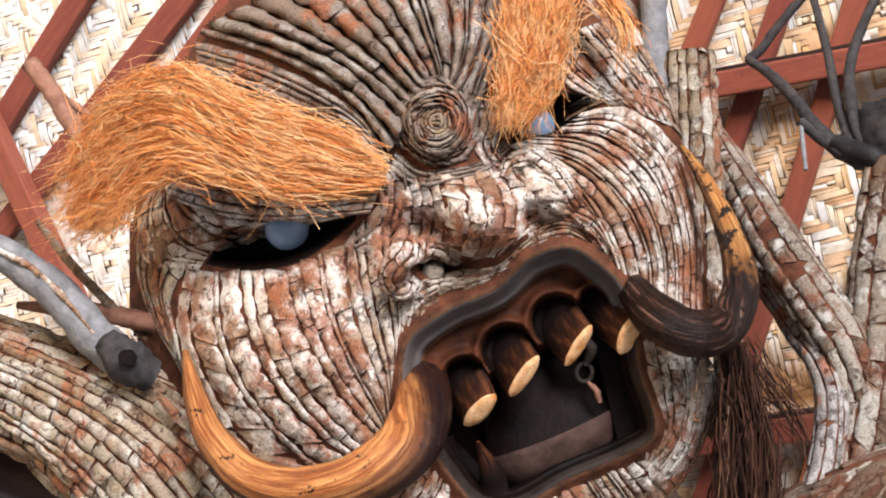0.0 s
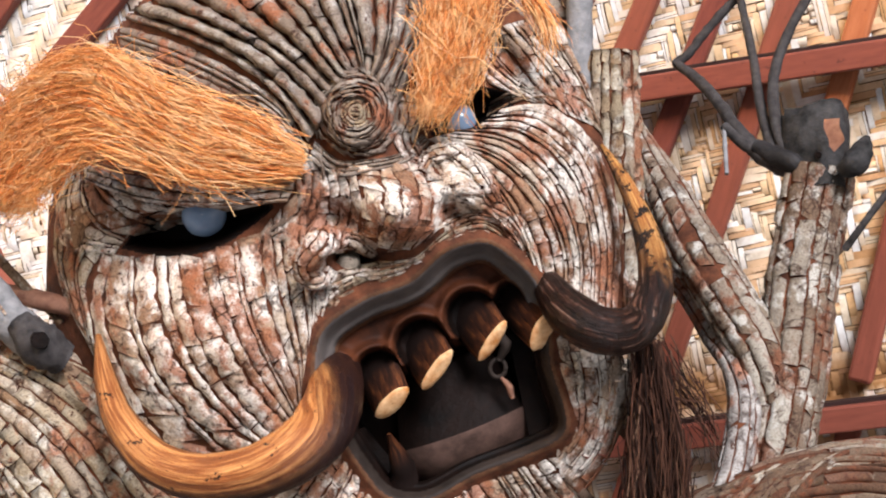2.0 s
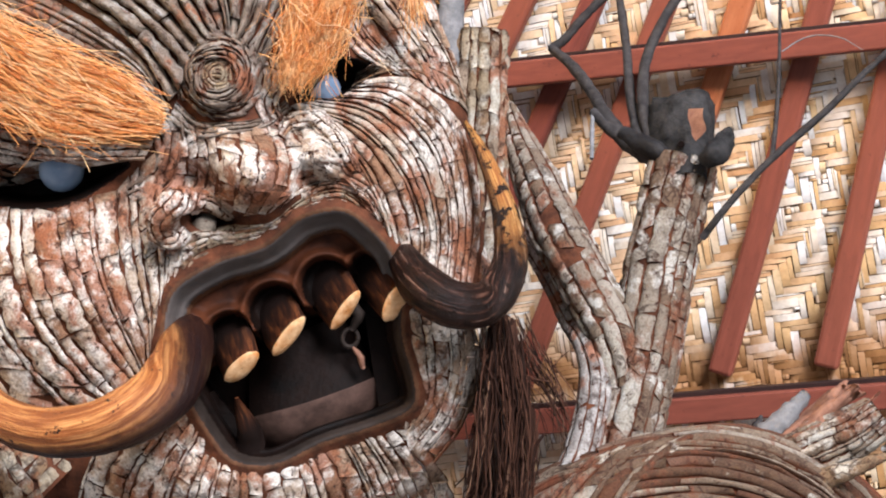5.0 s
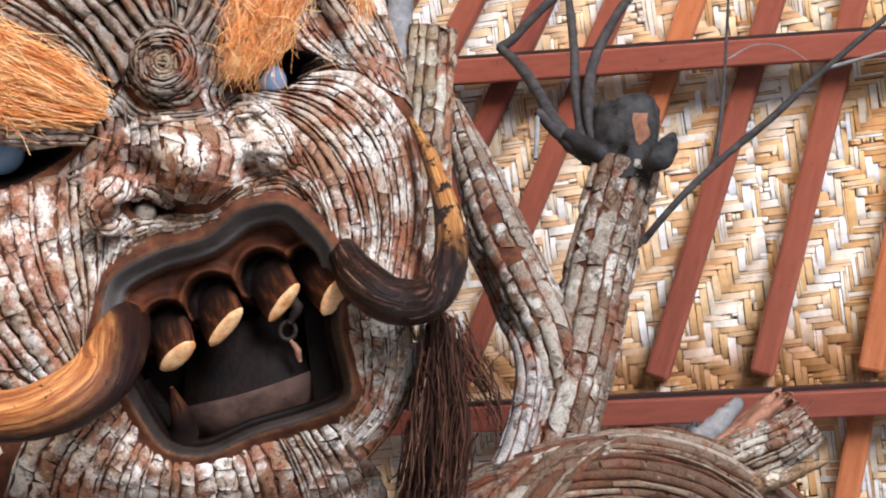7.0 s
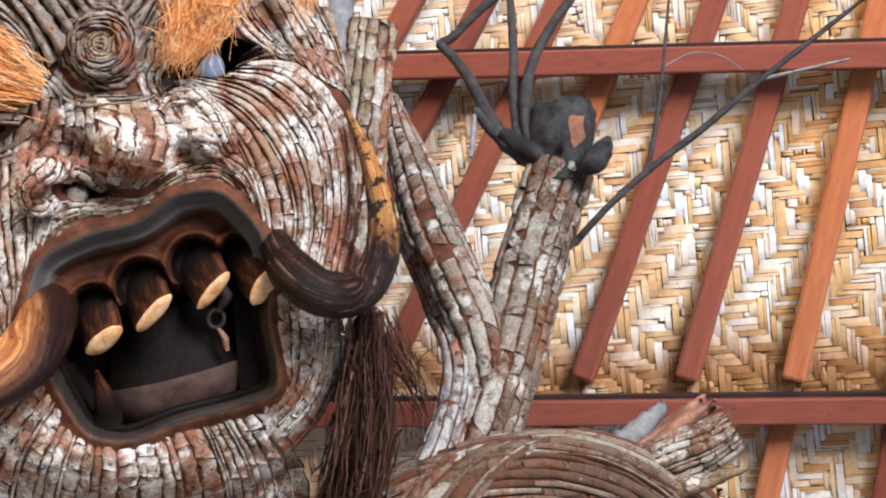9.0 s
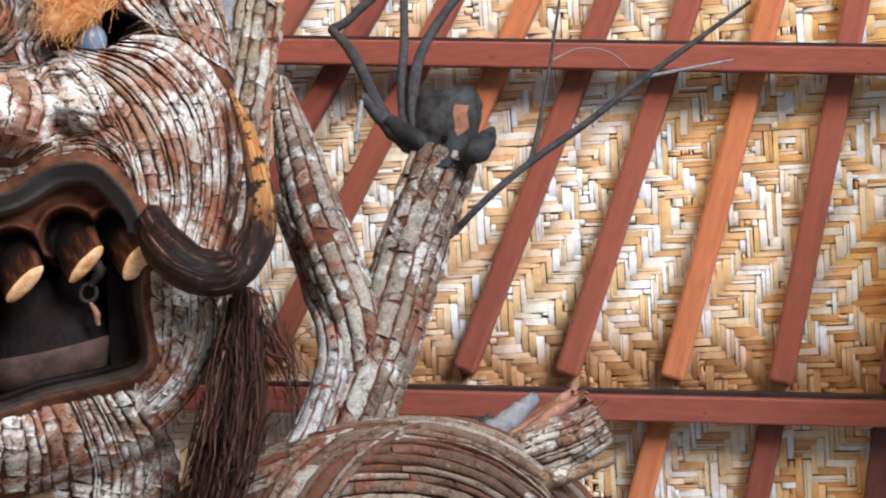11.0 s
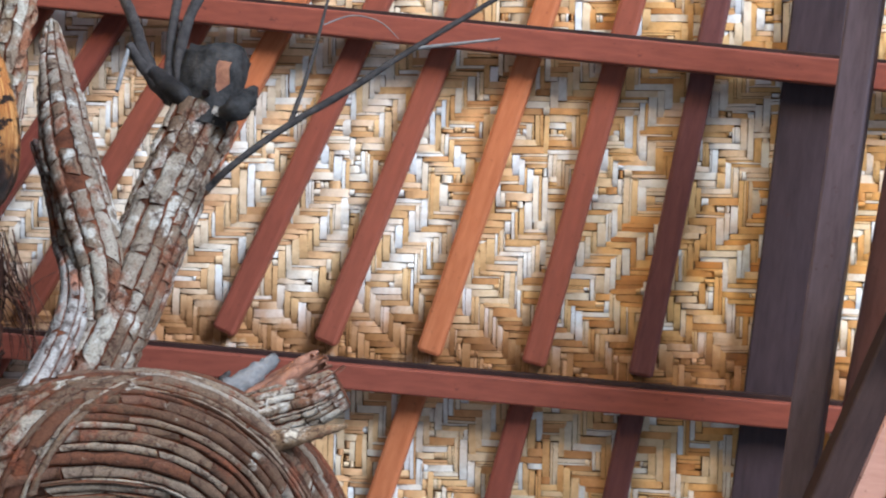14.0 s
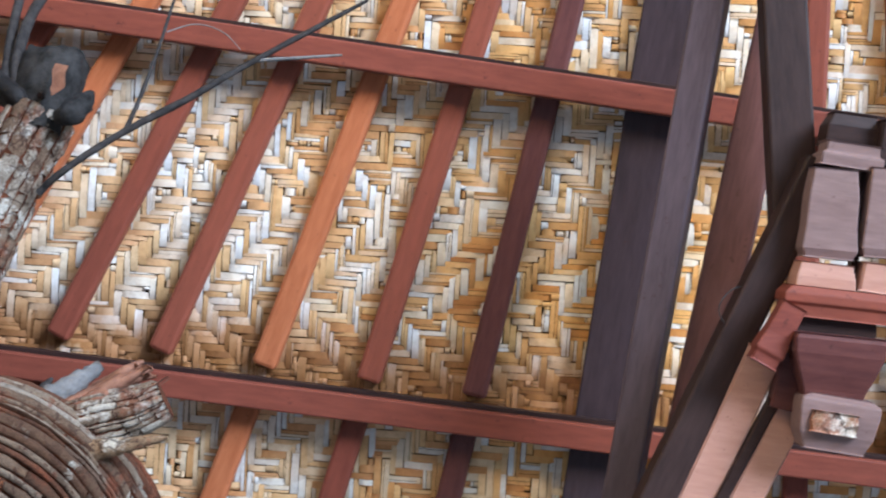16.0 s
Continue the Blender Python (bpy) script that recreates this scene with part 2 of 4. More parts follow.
def tusk_wood(name, along_stops, side_stops, tan_a, tan_b, spots):
    """Scorched horn-shaped wood: burnt towards its root and along one side, with long grain streaks and char spots."""
    m, t, b = mat(name, 0.42)
    b.inputs["Specular IOR Level"].default_value = 0.15
    uv = t.nodes.new("ShaderNodeUVMap").outputs[0]
    sep = t.nodes.new("ShaderNodeSeparateXYZ")
    t.links.new(uv, sep.inputs[0])
    mp = t.nodes.new("ShaderNodeMapping")
    mp.inputs["Scale"].default_value = (5, 22, 1)
    t.links.new(uv, mp.inputs[0])
    streak = fuzz(t, 1.0, 6, 0.7, mp.outputs[0])
    blot = fuzz(t, 24, 5, 0.7)
    tan = ramp(t, streak, [(0.30, (0.16, 0.055, 0.02)), (0.45, tan_a), (0.62, tan_b)])
    side = ramp(t, madd(t, blot, 0.12, sep.outputs[1]), side_stops)
    c = mix(t, side, tan, ramp(t, streak, [(0.35, (0.010, 0.005, 0.006)), (0.7, (0.034, 0.012, 0.006))]))
    along = ramp(t, madd(t, blot, 0.25, sep.outputs[0]), along_stops)
    c = mix(t, along, c, ramp(t, streak, [(0.42, (0.004, 0.0025, 0.002)), (0.53, (0.022, 0.009, 0.006)), (0.59, (0.075, 0.034, 0.022)), (0.66, (0.26, 0.17, 0.13))]))
    c = mix(t, ramp(t, fuzz(t, 45, 5, 0.7), [(spots, (1, 1, 1)), (spots + 0.05, (0, 0, 0))]), c, (0.012, 0.006, 0.004))
    t.links.new(c, b.inputs["Base Color"])
    bump(t, b, mix(t, 0.5, streak, blot), 1.0, 0.010)
    return m


K, O = (0, 0, 0), (1, 1, 1)
tusk_tan = tusk_wood("scorched_tan_wood", [(0.0, O), (0.11, O), (0.19, K), (1.0, K)], [(0.0, K), (0.30, K), (0.40, (0.8, 0.8, 0.8)), (0.60, O), (0.90, O), (0.96, (0.85, 0.85, 0.85)), (1.0, (0.4, 0.4, 0.4))], (0.22, 0.068, 0.018), (0.54, 0.245, 0.082), 0.34)
tusk_dark = tusk_wood("scorched_dark_wood", [(0.0, O), (0.66, O), (0.86, (0.25, 0.25, 0.25)), (0.95, K), (1.0, K)], [(0.0, K), (0.45, K), (0.7, (0.9, 0.9, 0.9)), (1.0, (0.6, 0.6, 0.6))], (0.30, 0.105, 0.025), (0.60, 0.31, 0.09), 0.44)

# ---- working frames: sight lines from which forms are laid out ----
F = 3144.5


class Sight:
    def __init__(self, x, y, z, rx, ry, rz):
        m = pose(x, y, z, rx, ry, rz)
        self.eye = np.array(m.translation)
        r = np.array(m.to_3x3())
        self.right, self.up, self.ahead = r[:, 0], r[:, 1], -r[:, 2]

    def way(self, a, b):
        a, b = np.asarray(a, float)[..., None], np.asarray(b, float)[..., None]
        return self.ahead + self.right * ((a - 784) / F) + self.up * ((441 - b) / F)

    def at(self, a, b, d):
        return self.eye + np.asarray(d, float)[..., None] * self.way(a, b)

    def on_y(self, a, b, y):
        w = self.way(a, b)
        return self.eye + w * ((y - self.eye[1]) / w[1])

    def on(self, a, b, p, n):
        w = self.way(a, b)
        return self.eye + w * (np.dot(p - self.eye, n) / np.dot(w, n))


S0 = Sight(0.0, 0.0, 1.6, 125.076, -6.45, 24.633)
S7 = Sight(0.1569, 0.0892, 1.5639, 126.129, -8.296, 16.168)
S16 = Sight(0.4943, 0.1487, 1.577, 128.566, -9.099, -1.166)
ROOF_N = np.array((0.0, 0.766, 0.643))

# ---- mesh helpers ----


class Shape:
    """Collects faces with a material and an optional UV each, and makes one mesh."""

    def __init__(self):
        self.v, self.f, self.m, self.uv, self.mats, self.smooth = [], [], [], [], [], []

    def slot(self, material):
        if material not in self.mats:
            self.mats.append(material)
        return self.mats.index(material)

    def grid(self, pts, material, closed=False, edge=None, smooth=True):
        """pts: rows x columns of points. closed: the columns wrap round."""
        pts = np.asarray(pts, float)
        r, c = pts.shape[:2]
        o, s = len(self.v), self.slot(material)
        rim = s if edge is None else self.slot(edge)
        self.v.extend(map(tuple, pts.reshape(-1, 3)))
        for i in range(r - 1):
            for j in range(c if closed else c - 1):
                k = (j + 1) % c
                self.f.append((o + i * c + j, o + i * c + k, o + (i + 1) * c + k, o + (i + 1) * c + j))
                self.m.append(rim if j in (0, c - 2) else s)
                self.smooth.append(smooth)
                u0, u1, w0, w1 = i / (r - 1), (i + 1) / (r - 1), j / c, (j + 1) / c
                self.uv.append(((u0, w0), (u0, w1), (u1, w1), (u1, w0)))
        return o

    def poly(self, idx, material, smooth=False):
        self.f.append(tuple(idx))
        self.m.append(self.slot(material))
        self.smooth.append(smooth)
        self.uv.append(tuple((0.9, 0.3) for _ in idx))

    def tube(self, path, radii, material, sides=10, rough=0.0, caps=(True, True), cap_mat=None, flat=1.0, seed=0, face=None):
        path = np.asarray(path, float)
        n = len(path)
        radii = np.interp(np.linspace(0, 1, n), np.linspace(0, 1, len(radii)), radii)
        rng = np.random.default_rng(seed)
        tang = np.gradient(path, axis=0)
        tang /= np.linalg.norm(tang, axis=1)[:, None] + 1e-12
        ref = np.array(face if face is not None else (0.0, -0.75, -0.66))
        a = ref - tang * (tang @ ref)[:, None]
        a /= np.linalg.norm(a, axis=1)[:, None] + 1e-12
        b = np.cross(tang, a)
        ang = np.linspace(0, 2 * math.pi, sides, endpoint=False)
        rr = radii[:, None] * (1 + rough * rng.uniform(-1, 1, (n, sides)))
        rings = path[:, None, :] + (np.cos(ang) * rr * flat)[..., None] * a[:, None, :] + (np.sin(ang) * rr)[..., None] * b[:, None, :]
        o = self.grid(rings, material, closed=True)
        if caps[0]:
            self.poly([o + j for j in range(sides)], cap_mat or material)
        if caps[1]:
            self.poly([o + (n - 1) * sides + j for j in range(sides)][::-1], cap_mat or material)
        return o

    def box(self, c, ax, half, material):
        """A box at c with the axes ax (three unit vectors) and half sizes."""
        c = np.asarray(c, float)
        o = len(self.v)
        for sx in (-1, 1):
            for sy in (-1, 1):
                for sz in (-1, 1):
                    self.v.append(tuple(c + sx * half[0] * ax[0] + sy * half[1] * ax[1] + sz * half[2] * ax[2]))
        for q in ((0, 1, 3, 2), (4, 6, 7, 5), (0, 4, 5, 1), (2, 3, 7, 6), (0, 2, 6, 4), (1, 5, 7, 3)):
            self.poly([o + k for k in q], material)

    def mesh(self, name):
        me = bpy.data.meshes.new(name)
        me.from_pydata(self.v, [], self.f)
        for m in self.mats:
            me.materials.append(m)
        me.polygons.foreach_set("material_index", self.m)
        me.polygons.foreach_set("use_smooth", self.smooth)
        lay = me.uv_layers.new(name="uv")
        flat = [c for face in self.uv for corner in face for c in corner]
        lay.data.foreach_set("uv", flat)
        me.update()
        return me


def part(name, shape, parent=None, label="", bevel=0.0):
    ob = new(name, shape.mesh(name))
    if parent:
        ob.parent = parent
    if label:
        tagged(ob, label)
    if bevel:
        mod = ob.modifiers.new("bevel", "BEVEL")
        mod.width, mod.segments, mod.limit_method = bevel, 2, "ANGLE"
    return ob


def curve(pts, n=24):
    """A smooth line of n points through pts."""
    p = np.asarray(pts, float)
    if len(p) == 2:
        return p[0] + np.linspace(0, 1, n)[:, None] * (p[1] - p[0])
    seg = np.linalg.norm(np.diff(p, axis=0), axis=1)
    t = np.concatenate([[0], np.cumsum(seg)])
    g = np.gradient(p, t, axis=0)
    s = np.linspace(0, t[-1], n)
    k = np.clip(np.searchsorted(t, s, "right") - 1, 0, len(p) - 2)
    h = (t[k + 1] - t[k])[:, None]
    x = (s - t[k])[:, None] / h
    return (2 * x**3 - 3 * x**2 + 1) * p[k] + (x**3 - 2 * x**2 + x) * h * g[k] + (-2 * x**3 + 3 * x**2) * p[k + 1] + (x**3 - x**2) * h * g[k + 1]


def wobble(a, seed):
    """Smooth pseudo-random numbers in about -1 to 1 along a."""
    return np.sin(a * 1.7 + seed * 3.1) * 0.5 + np.sin(a * 3.9 + seed * 1.7) * 0.3 + np.sin(a * 8.3 + seed * 5.3) * 0.2


ARCH = np.array((0.0, 0.05, 0.28, 0.5, 0.72, 0.95, 1.0))


def strips(shape, guides, n, lay, material, length=(35, 90), thick=0.010, gap=2.2, fill=0.485, seed=0, step=11.0, uneven=0.75, arch=0.6, bare=0.0, ragged=0.17, edge=None):
    """Rows of bark pieces that run along a family of guide lines; lay(x, y, h) sets points h above the surface. bare: share of pieces that have
    fallen off."""
    rng = np.random.default_rng(seed)
    gs = np.array([curve(g, 60) for g in guides])
    edges = np.cumsum(rng.uniform(1 - uneven, 1 + uneven, n))
    edges = np.concatenate([[0], edges]) / edges[-1] * (len(guides) - 1)
    high = np.array((-0.8, 1 - arch, 0.92, 1.0, 0.92, 1 - arch, -0.8))

    def line(w):
        k = min(int(w), len(guides) - 2)
        return gs[k] + (w - k) * (gs[k + 1] - gs[k])

    for i in range(n):
        w0, w1 = edges[i], edges[i + 1]
        mid = (w0 + w1) / 2
        a = line(mid - (w1 - w0) * fill)
        b = line(mid + (w1 - w0) * fill)
        m = (a + b) / 2
        dist = np.concatenate([[0], np.cumsum(np.linalg.norm(np.diff(m, axis=0), axis=1))])
        s = -rng.uniform(0, length[0] * 0.5)
        while s < dist[-1] - 6:
            ln = length[0] + (length[1] - length[0]) * rng.uniform(0, 1) ** 1.6
            s0, s1 = max(s, 0), min(s + ln, dist[-1])
            s += ln + gap * rng.uniform(0.1, 1.3)
            if s1 - s0 < 8 or rng.uniform() < bare:
                continue
            k = max(3, int((s1 - s0) / step) + 2)
            ss = np.linspace(s0, s1, k)
            pa = np.stack([np.interp(ss, dist, a[:, c]) for c in (0, 1)], 1)
            pb = np.stack([np.interp(ss, dist, b[:, c]) for c in (0, 1)], 1)
            sd = rng.uniform(0, 50)
            width = np.linalg.norm(pb - pa, axis=1)[:, None] + 1e-6
            out = (pb - pa) / width
            pa = pa + out * (wobble(ss / 14, sd) * width[:, 0] * ragged)[:, None]
            pb = pb + out * (wobble(ss / 14, sd + 9) * width[:, 0] * ragged)[:, None]
            t0, tilt = thick * rng.uniform(0.5, 1.35), rng.uniform(-0.4, 0.4) * thick
            lift = np.ones(k)
            lift[[0, -1]] = 0.45
            lift += np.linspace(-1, 1, k) * rng.uniform(-0.3, 0.3)
            p = pa[:, None, :] + ARCH[None, :, None] * (pb - pa)[:, None, :]
            # ends slant
            along = np.gradient(m, axis=0)[30]
            along = along / (np.linalg.norm(along) + 1e-9)
            p = p + (rng.uniform(-0.3, 0.3) * (ARCH - 0.5))[None, :, None] * width.mean() * along
            h = t0 * high[None, :] * lift[:, None] + tilt * (ARCH - 0.5)[None, :] + 0.16 * t0 * wobble(ss[:, None] / 9 + ARCH[None, :] * 7, sd)
            o = shape.grid(lay(p[..., 0], p[..., 1], h), material, edge=edge or inner)
            for base in (0, (k - 1) * 7):
                c = [o + base + j for j in range(7)]
                shape.poly(c if base == 0 else c[::-1], edge or inner)



def limb(shape, pts, radii, material, turns=0.0):
    """A tube, and the function that lays pieces on it: u 0 to 1000 along, a round it, h above it."""
    ctr = curve(pts, 40)
    rad = np.interp(np.linspace(0, 1, 40), np.linspace(0, 1, len(radii)), radii)
    shape.tube(ctr, rad, material, 22, 0.02)
    tang = np.gradient(ctr, axis=0)
    tang /= np.linalg.norm(tang, axis=1)[:, None]
    s1 = np.cross(tang, (0.0, -0.75, -0.66))
    s1 /= np.linalg.norm(s1, axis=1)[:, None]
    s2 = np.cross(s1, tang)

    def on_limb(u, a, h=0.0):
        f = np.clip(np.asarray(u, float) / 1000, 0, 1) * 39
        k = np.minimum(f.astype(int), 38)
        g = (f - k)[..., None]
        p = ctr[k] + g * (ctr[k + 1] - ctr[k])
        r_ = (np.interp(f, np.arange(40), rad) + h)[..., None]
        a = (np.asarray(a, float) / 160 + turns * f / 39)[..., None]
        return p + r_ * (np.cos(a) * (s2[k] + g * (s2[k + 1] - s2[k])) + np.sin(a) * (s1[k] + g * (s1[k + 1] - s1[k])))
    return on_limb


# ---- structure: floor and roof ----
AXES = (np.array((1.0, 0, 0)), np.array((0, 1.0, 0)), np.array((0, 0, 1.0)))
s = Shape()
s.box((0, 0, -0.06), AXES, (60, 60, 0.06), floor_mat)
tagged(part("ground", s), "unseen pale ground added to bounce light up under the pavilion", "ground", kind="structure")

UPS = np.array((0.0, -0.643, 0.766))
XA = np.array((1.0, 0, 0))
R0 = np.array((0.0, 3.14, 3.54))
APEX_X, APEX_R = 0.65, 3.25


def roof(x, r, h=0.0):
    """A point of the roof: x along it, r up the slope, h above the rafters' underside."""
    return R0 + XA * x + UPS * r + ROOF_N * h


# woven bamboo matting, every visible float a strip of its own
CELL = 0.0138
weave = Shape()
rng = np.random.default_rng(5)
cs, sn = math.cos(radians(4)), math.sin(radians(4))


def woven(u, w, h):
    return roof(u * cs - w * sn, u * sn + w * cs, h)


NI, NJ = 372, 202
ii, jj = np.meshgrid(np.arange(NI), np.arange(NJ), indexing="ij")
# the twill turns back every few strips up the slope, at uneven steps
turns = np.repeat(np.where(np.arange(NJ) % 2, 1, -1), rng.integers(7, 19, NJ))[:NJ]
over = ((np.cumsum(turns)[None, :] + ii + (ii // 31) * 3) % 8) < 4
over ^= rng.uniform(size=over.shape) < 0.02


def floats(flags):
    runs, start = [], 0
    for k in range(1, len(flags) + 1):
        if k == len(flags) or flags[k] != flags[start] or k - start >= 6:
            if flags[start]:
                runs.append((start, k))
            start = k
    return runs


LINE_I = np.cumsum(CELL * rng.uniform(0.72, 1.28, NI + 1))
LINE_J = np.cumsum(CELL * rng.uniform(0.72, 1.28, NJ + 1))


def strand(c0, c1, a0, a1, upright):
    mid, full = (c0 + c1) / 2, c1 - c0
    wid = full * rng.uniform(0.42, 0.53)
    cuts = [(-wid, wid)]
    if rng.uniform() < 0.35:
        x = rng.uniform(-0.3, 0.3) * full
        cuts = [(-wid, x - 0.0006), (x + 0.0006, wid)]
    h0 = 0.036 + rng.uniform(-0.0015, 0.0015)
    ends = rng.uniform(-0.0035, 0.0035, 2)
    skew = rng.uniform(-0.0014, 0.0014)
    mid += rng.uniform(-0.0008, 0.0008)
    for lo, hi in cuts:
        f = np.array((-0.03, 0.15, 0.5, 0.85, 1.03))[:, None]
        a = a0 + ends[0] * (1 - f) + ends[1] * f + f * (a1 - a0)
        b = mid + np.array((lo, hi))[None, :] + skew * (f - 0.5)
        a = a + 0 * b
        h = h0 + np.array((0.004, 0.0005, -0.001, 0.0005, 0.004))[:, None] + rng.uniform(-0.0005, 0.0005) + 0 * b
        u, w = (b, a) if upright else (a, b)
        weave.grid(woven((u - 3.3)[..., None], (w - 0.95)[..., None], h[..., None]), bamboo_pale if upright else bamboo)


for i in range(NI):
    for a, b in floats(over[i]):
        strand(LINE_I[i], LINE_I[i + 1], LINE_J[a], LINE_J[b], True)
for j in range(NJ):
    for a, b in floats(~over[:, j]):
        strand(LINE_J[j], LINE_J[j + 1], LINE_I[a], LINE_I[b], False)
weave.box(roof(-0.4, 1.1, 0.058), (XA, UPS, ROOF_N), (3.3, 2.15, 0.012), mat_back)
tagged(part("ceiling", weave), "golden and whitish woven bamboo matting under the roof", "ceiling", kind="structure")


def beam(name, x0, r0, x1, r1, width, depth, h, material, label, bevel=0.004, group="", kind="structure"):
    """A roof timber from one place to another, its upper face h above the rafters' underside."""
    a, b = roof(x0, r0, h - depth / 2), roof(x1, r1, h - depth / 2)
    along = (b - a) / np.linalg.norm(b - a)
    side = np.cross(ROOF_N, along)
    sh = Shape()
    sh.box((0, 0, 0), AXES, (np.linalg.norm(b - a) / 2, width / 2, depth / 2), material)
    ob = part(name, sh, bevel=bevel)
    m = Matrix((along, side, ROOF_N)).transposed().to_4x4()
    m.translation = (a + b) / 2
    ob.matrix_world = m
    return tagged(ob, label, "beam", group, kind)


# rafters fan out from the top of the roof
TONES = {-1: wood_orange, 2: wood_orange, 4: wood_maroon}
for k in range(-7, 10):
    if k in (5, 6):
        continue
    xb = -0.137 + 0.2175 * (k - 2)
    slope = (APEX_X - xb) / APEX_R
    tone = TONES.get(k, wood_red)
    name = "orange-brown" if tone is wood_orange else "dark maroon" if tone is wood_maroon else "red-brown"
    low = max(-0.95, (-3.25 - xb) / slope) if xb < 0 else -0.95
    for lo, hi in ((low, -0.035), (0.018, 2.6)) if low < -0.1 else ((low, 2.6),):
        beam("rafter", xb + slope * lo, lo, xb + slope * hi, hi, 0.050, 0.034, 0.032, tone, name + " stained wooden rafter under bamboo matting", 0.008, group="roof rafters")

for x0, r0, x1, r1 in ((-1.75, -0.068, 2.4, 0.012), (-1.15, 0.682, 2.4, 0.618), (-1.0, 1.36, 2.4, 1.30)):
    beam("purlin", x0, r0, x1, r1, 0.052, 0.052, -0.003, wood_red, "red-brown stained purlin crossing below the rafters", group="roof purlins")
    beam("purlin_edging", x0, r0 + 0.030, x1, r1 + 0.030, 0.010, 0.030, -0.001, wood_dark, "thin dark strip along a purlin", 0.001)
# wide purple board against the matting, the heavy beam in front of it and its red neighbour
beam("board", 0.535, -0.95, 0.62, 2.4, 0.105, 0.034, 0.032, wood_purple, "wide purple-brown board against bamboo matting")
for x0, r0, x1, r1 in ((-3.08, 0.62, -2.0, 1.56), (-2.85, 0.62, -1.75, 1.40), (-2.52, 0.70, -1.5, 1.48)):
    beam("rafter", x0, r0, x1, r1, 0.062, 0.034, 0.032, wood_red, "red-brown stained wooden rafter under bamboo matting", group="roof rafters")
beam("hip_beam", -2.86, 1.35, -2.46, 0.10, 0.060, 0.05, -0.002, wood_red, "red-brown beam at the roof's hip")

# ---- the carved demon statue: one mesh ----
FACE = 2.83


def bump2(x, y, cx, cy, rx, ry, turn=0.0):
    c, s_ = math.cos(radians(turn)), math.sin(radians(turn))
    dx, dy = x - cx, y - cy
    a, b = (dx * c + dy * s_) / rx, (-dx * s_ + dy * c) / ry
    return np.exp(-(a * a + b * b))


MOUTH = curve([(712, 690), (722, 610), (790, 552), (880, 512), (945, 455), (1010, 440), (1060, 470), (1096, 505), (1116, 560), (1124, 640), (1147, 778), (1108, 800), (1000, 846), (900, 895), (850, 890), (800, 840), (765, 790), (722, 735), (712, 690)], 120)


def inside(x, y, ring):
    """Signed distance to a closed line: positive inside."""
    x, y = np.asarray(x, float), np.asarray(y, float)
    best = np.full(x.shape, 1e9)
    odd = np.zeros(x.shape, bool)
    for (ax, ay), (bx, by) in zip(ring[:-1], ring[1:]):
        ex, ey = bx - ax, by - ay
        t = np.clip(((x - ax) * ex + (y - ay) * ey) / (ex * ex + ey * ey + 1e-9), 0, 1)
        best = np.minimum(best, np.hypot(x - ax - t * ex, y - ay - t * ey))
        cross = (ay > y) != (by > y)
        odd ^= cross & (x < ex * (y - ay) / (ey if abs(ey) > 1e-9 else 1e-9) + ax)
    return np.where(odd, best, -best)


EYE_L = curve([(365, 465), (400, 415), (470, 388), (560, 386), (628, 384), (590, 420), (540, 455), (480, 474), (410, 474), (365, 465)], 50)
EYE_R = curve([(905, 248), (935, 205), (965, 165), (1010, 165), (1050, 182), (1020, 215), (985, 245), (940, 252), (905, 248)], 40)


def step01(v):
    v = np.clip(v, 0, 1)
    return v * v * (3 - 2 * v)


def relief(x, y):
    """Height of the head's surface towards the viewer, in metres."""
    x, y = np.asarray(x, float), np.asarray(y, float)
    broad = 520 + 95 * step01((x - 1000) / 190) * step01((y - 470) / 130)
    e = ((x - 745) / broad) ** 2 + ((y - 470) / 630) ** 2
    h = 0.29 * (np.sqrt(np.maximum(1 - e**1.5, 0.004)) - 0.90)
    h = h + 0.055 * bump2(x, y, 500, 640, 170, 150) + 0.05 * bump2(x, y, 1110, 360, 100, 170, -10)
    h = h + 0.115 * bump2(x, y, 862, 392, 72, 64) + 0.05 * bump2(x, y, 790, 320, 70, 60)
    h = h + 0.070 * bump2(x, y, 714, 468, 34, 44) + 0.060 * bump2(x, y, 965, 345, 44, 34, 30)
    h = h - 0.035 * bump2(x, y, 738, 408, 42, 24, -20) - 0.03 * bump2(x, y, 800, 470, 50, 14, -8)
    h = h - 0.08 * bump2(x, y, 768, 464, 30, 18) - 0.03 * bump2(x, y, 945, 385, 25, 20)
    h = h + 0.03 * bump2(x, y, 1190, 720, 75, 170, 4)
    h = h + 0.04 * bump2(x, y, 470, 360, 190, 34, 3) + 0.05 * bump2(x, y, 900, 950, 250, 60)
    h = h - 0.09 * step01(inside(x, y, EYE_L) / 26) - 0.10 * step01(inside(x, y, EYE_R) / 26)
    return h


# upper teeth: top and end of the axis, half width
TEETH = ((824, 674, 848, 724, 46), (898, 622, 926, 664, 52), (985, 568, 1022, 610, 51), (1060, 544, 1110, 590, 43))


def from_axis(x, y, ax, ay, bx, by):
    """Distance to the stretch from a to b."""
    ex, ey = bx - ax, by - ay
    f = np.clip(((x - ax) * ex + (y - ay) * ey) / (ex * ex + ey * ey), 0, 1)
    return np.hypot(x - ax - f * ex, y - ay - f * ey)


def socket(x, y):
    """How deep a place lies in the arch over a tooth, 1 at its middle, 0 at its rim."""
    return np.max([1 - from_axis(x, y, *th[:4]) / th[4] for th in TEETH], axis=0)


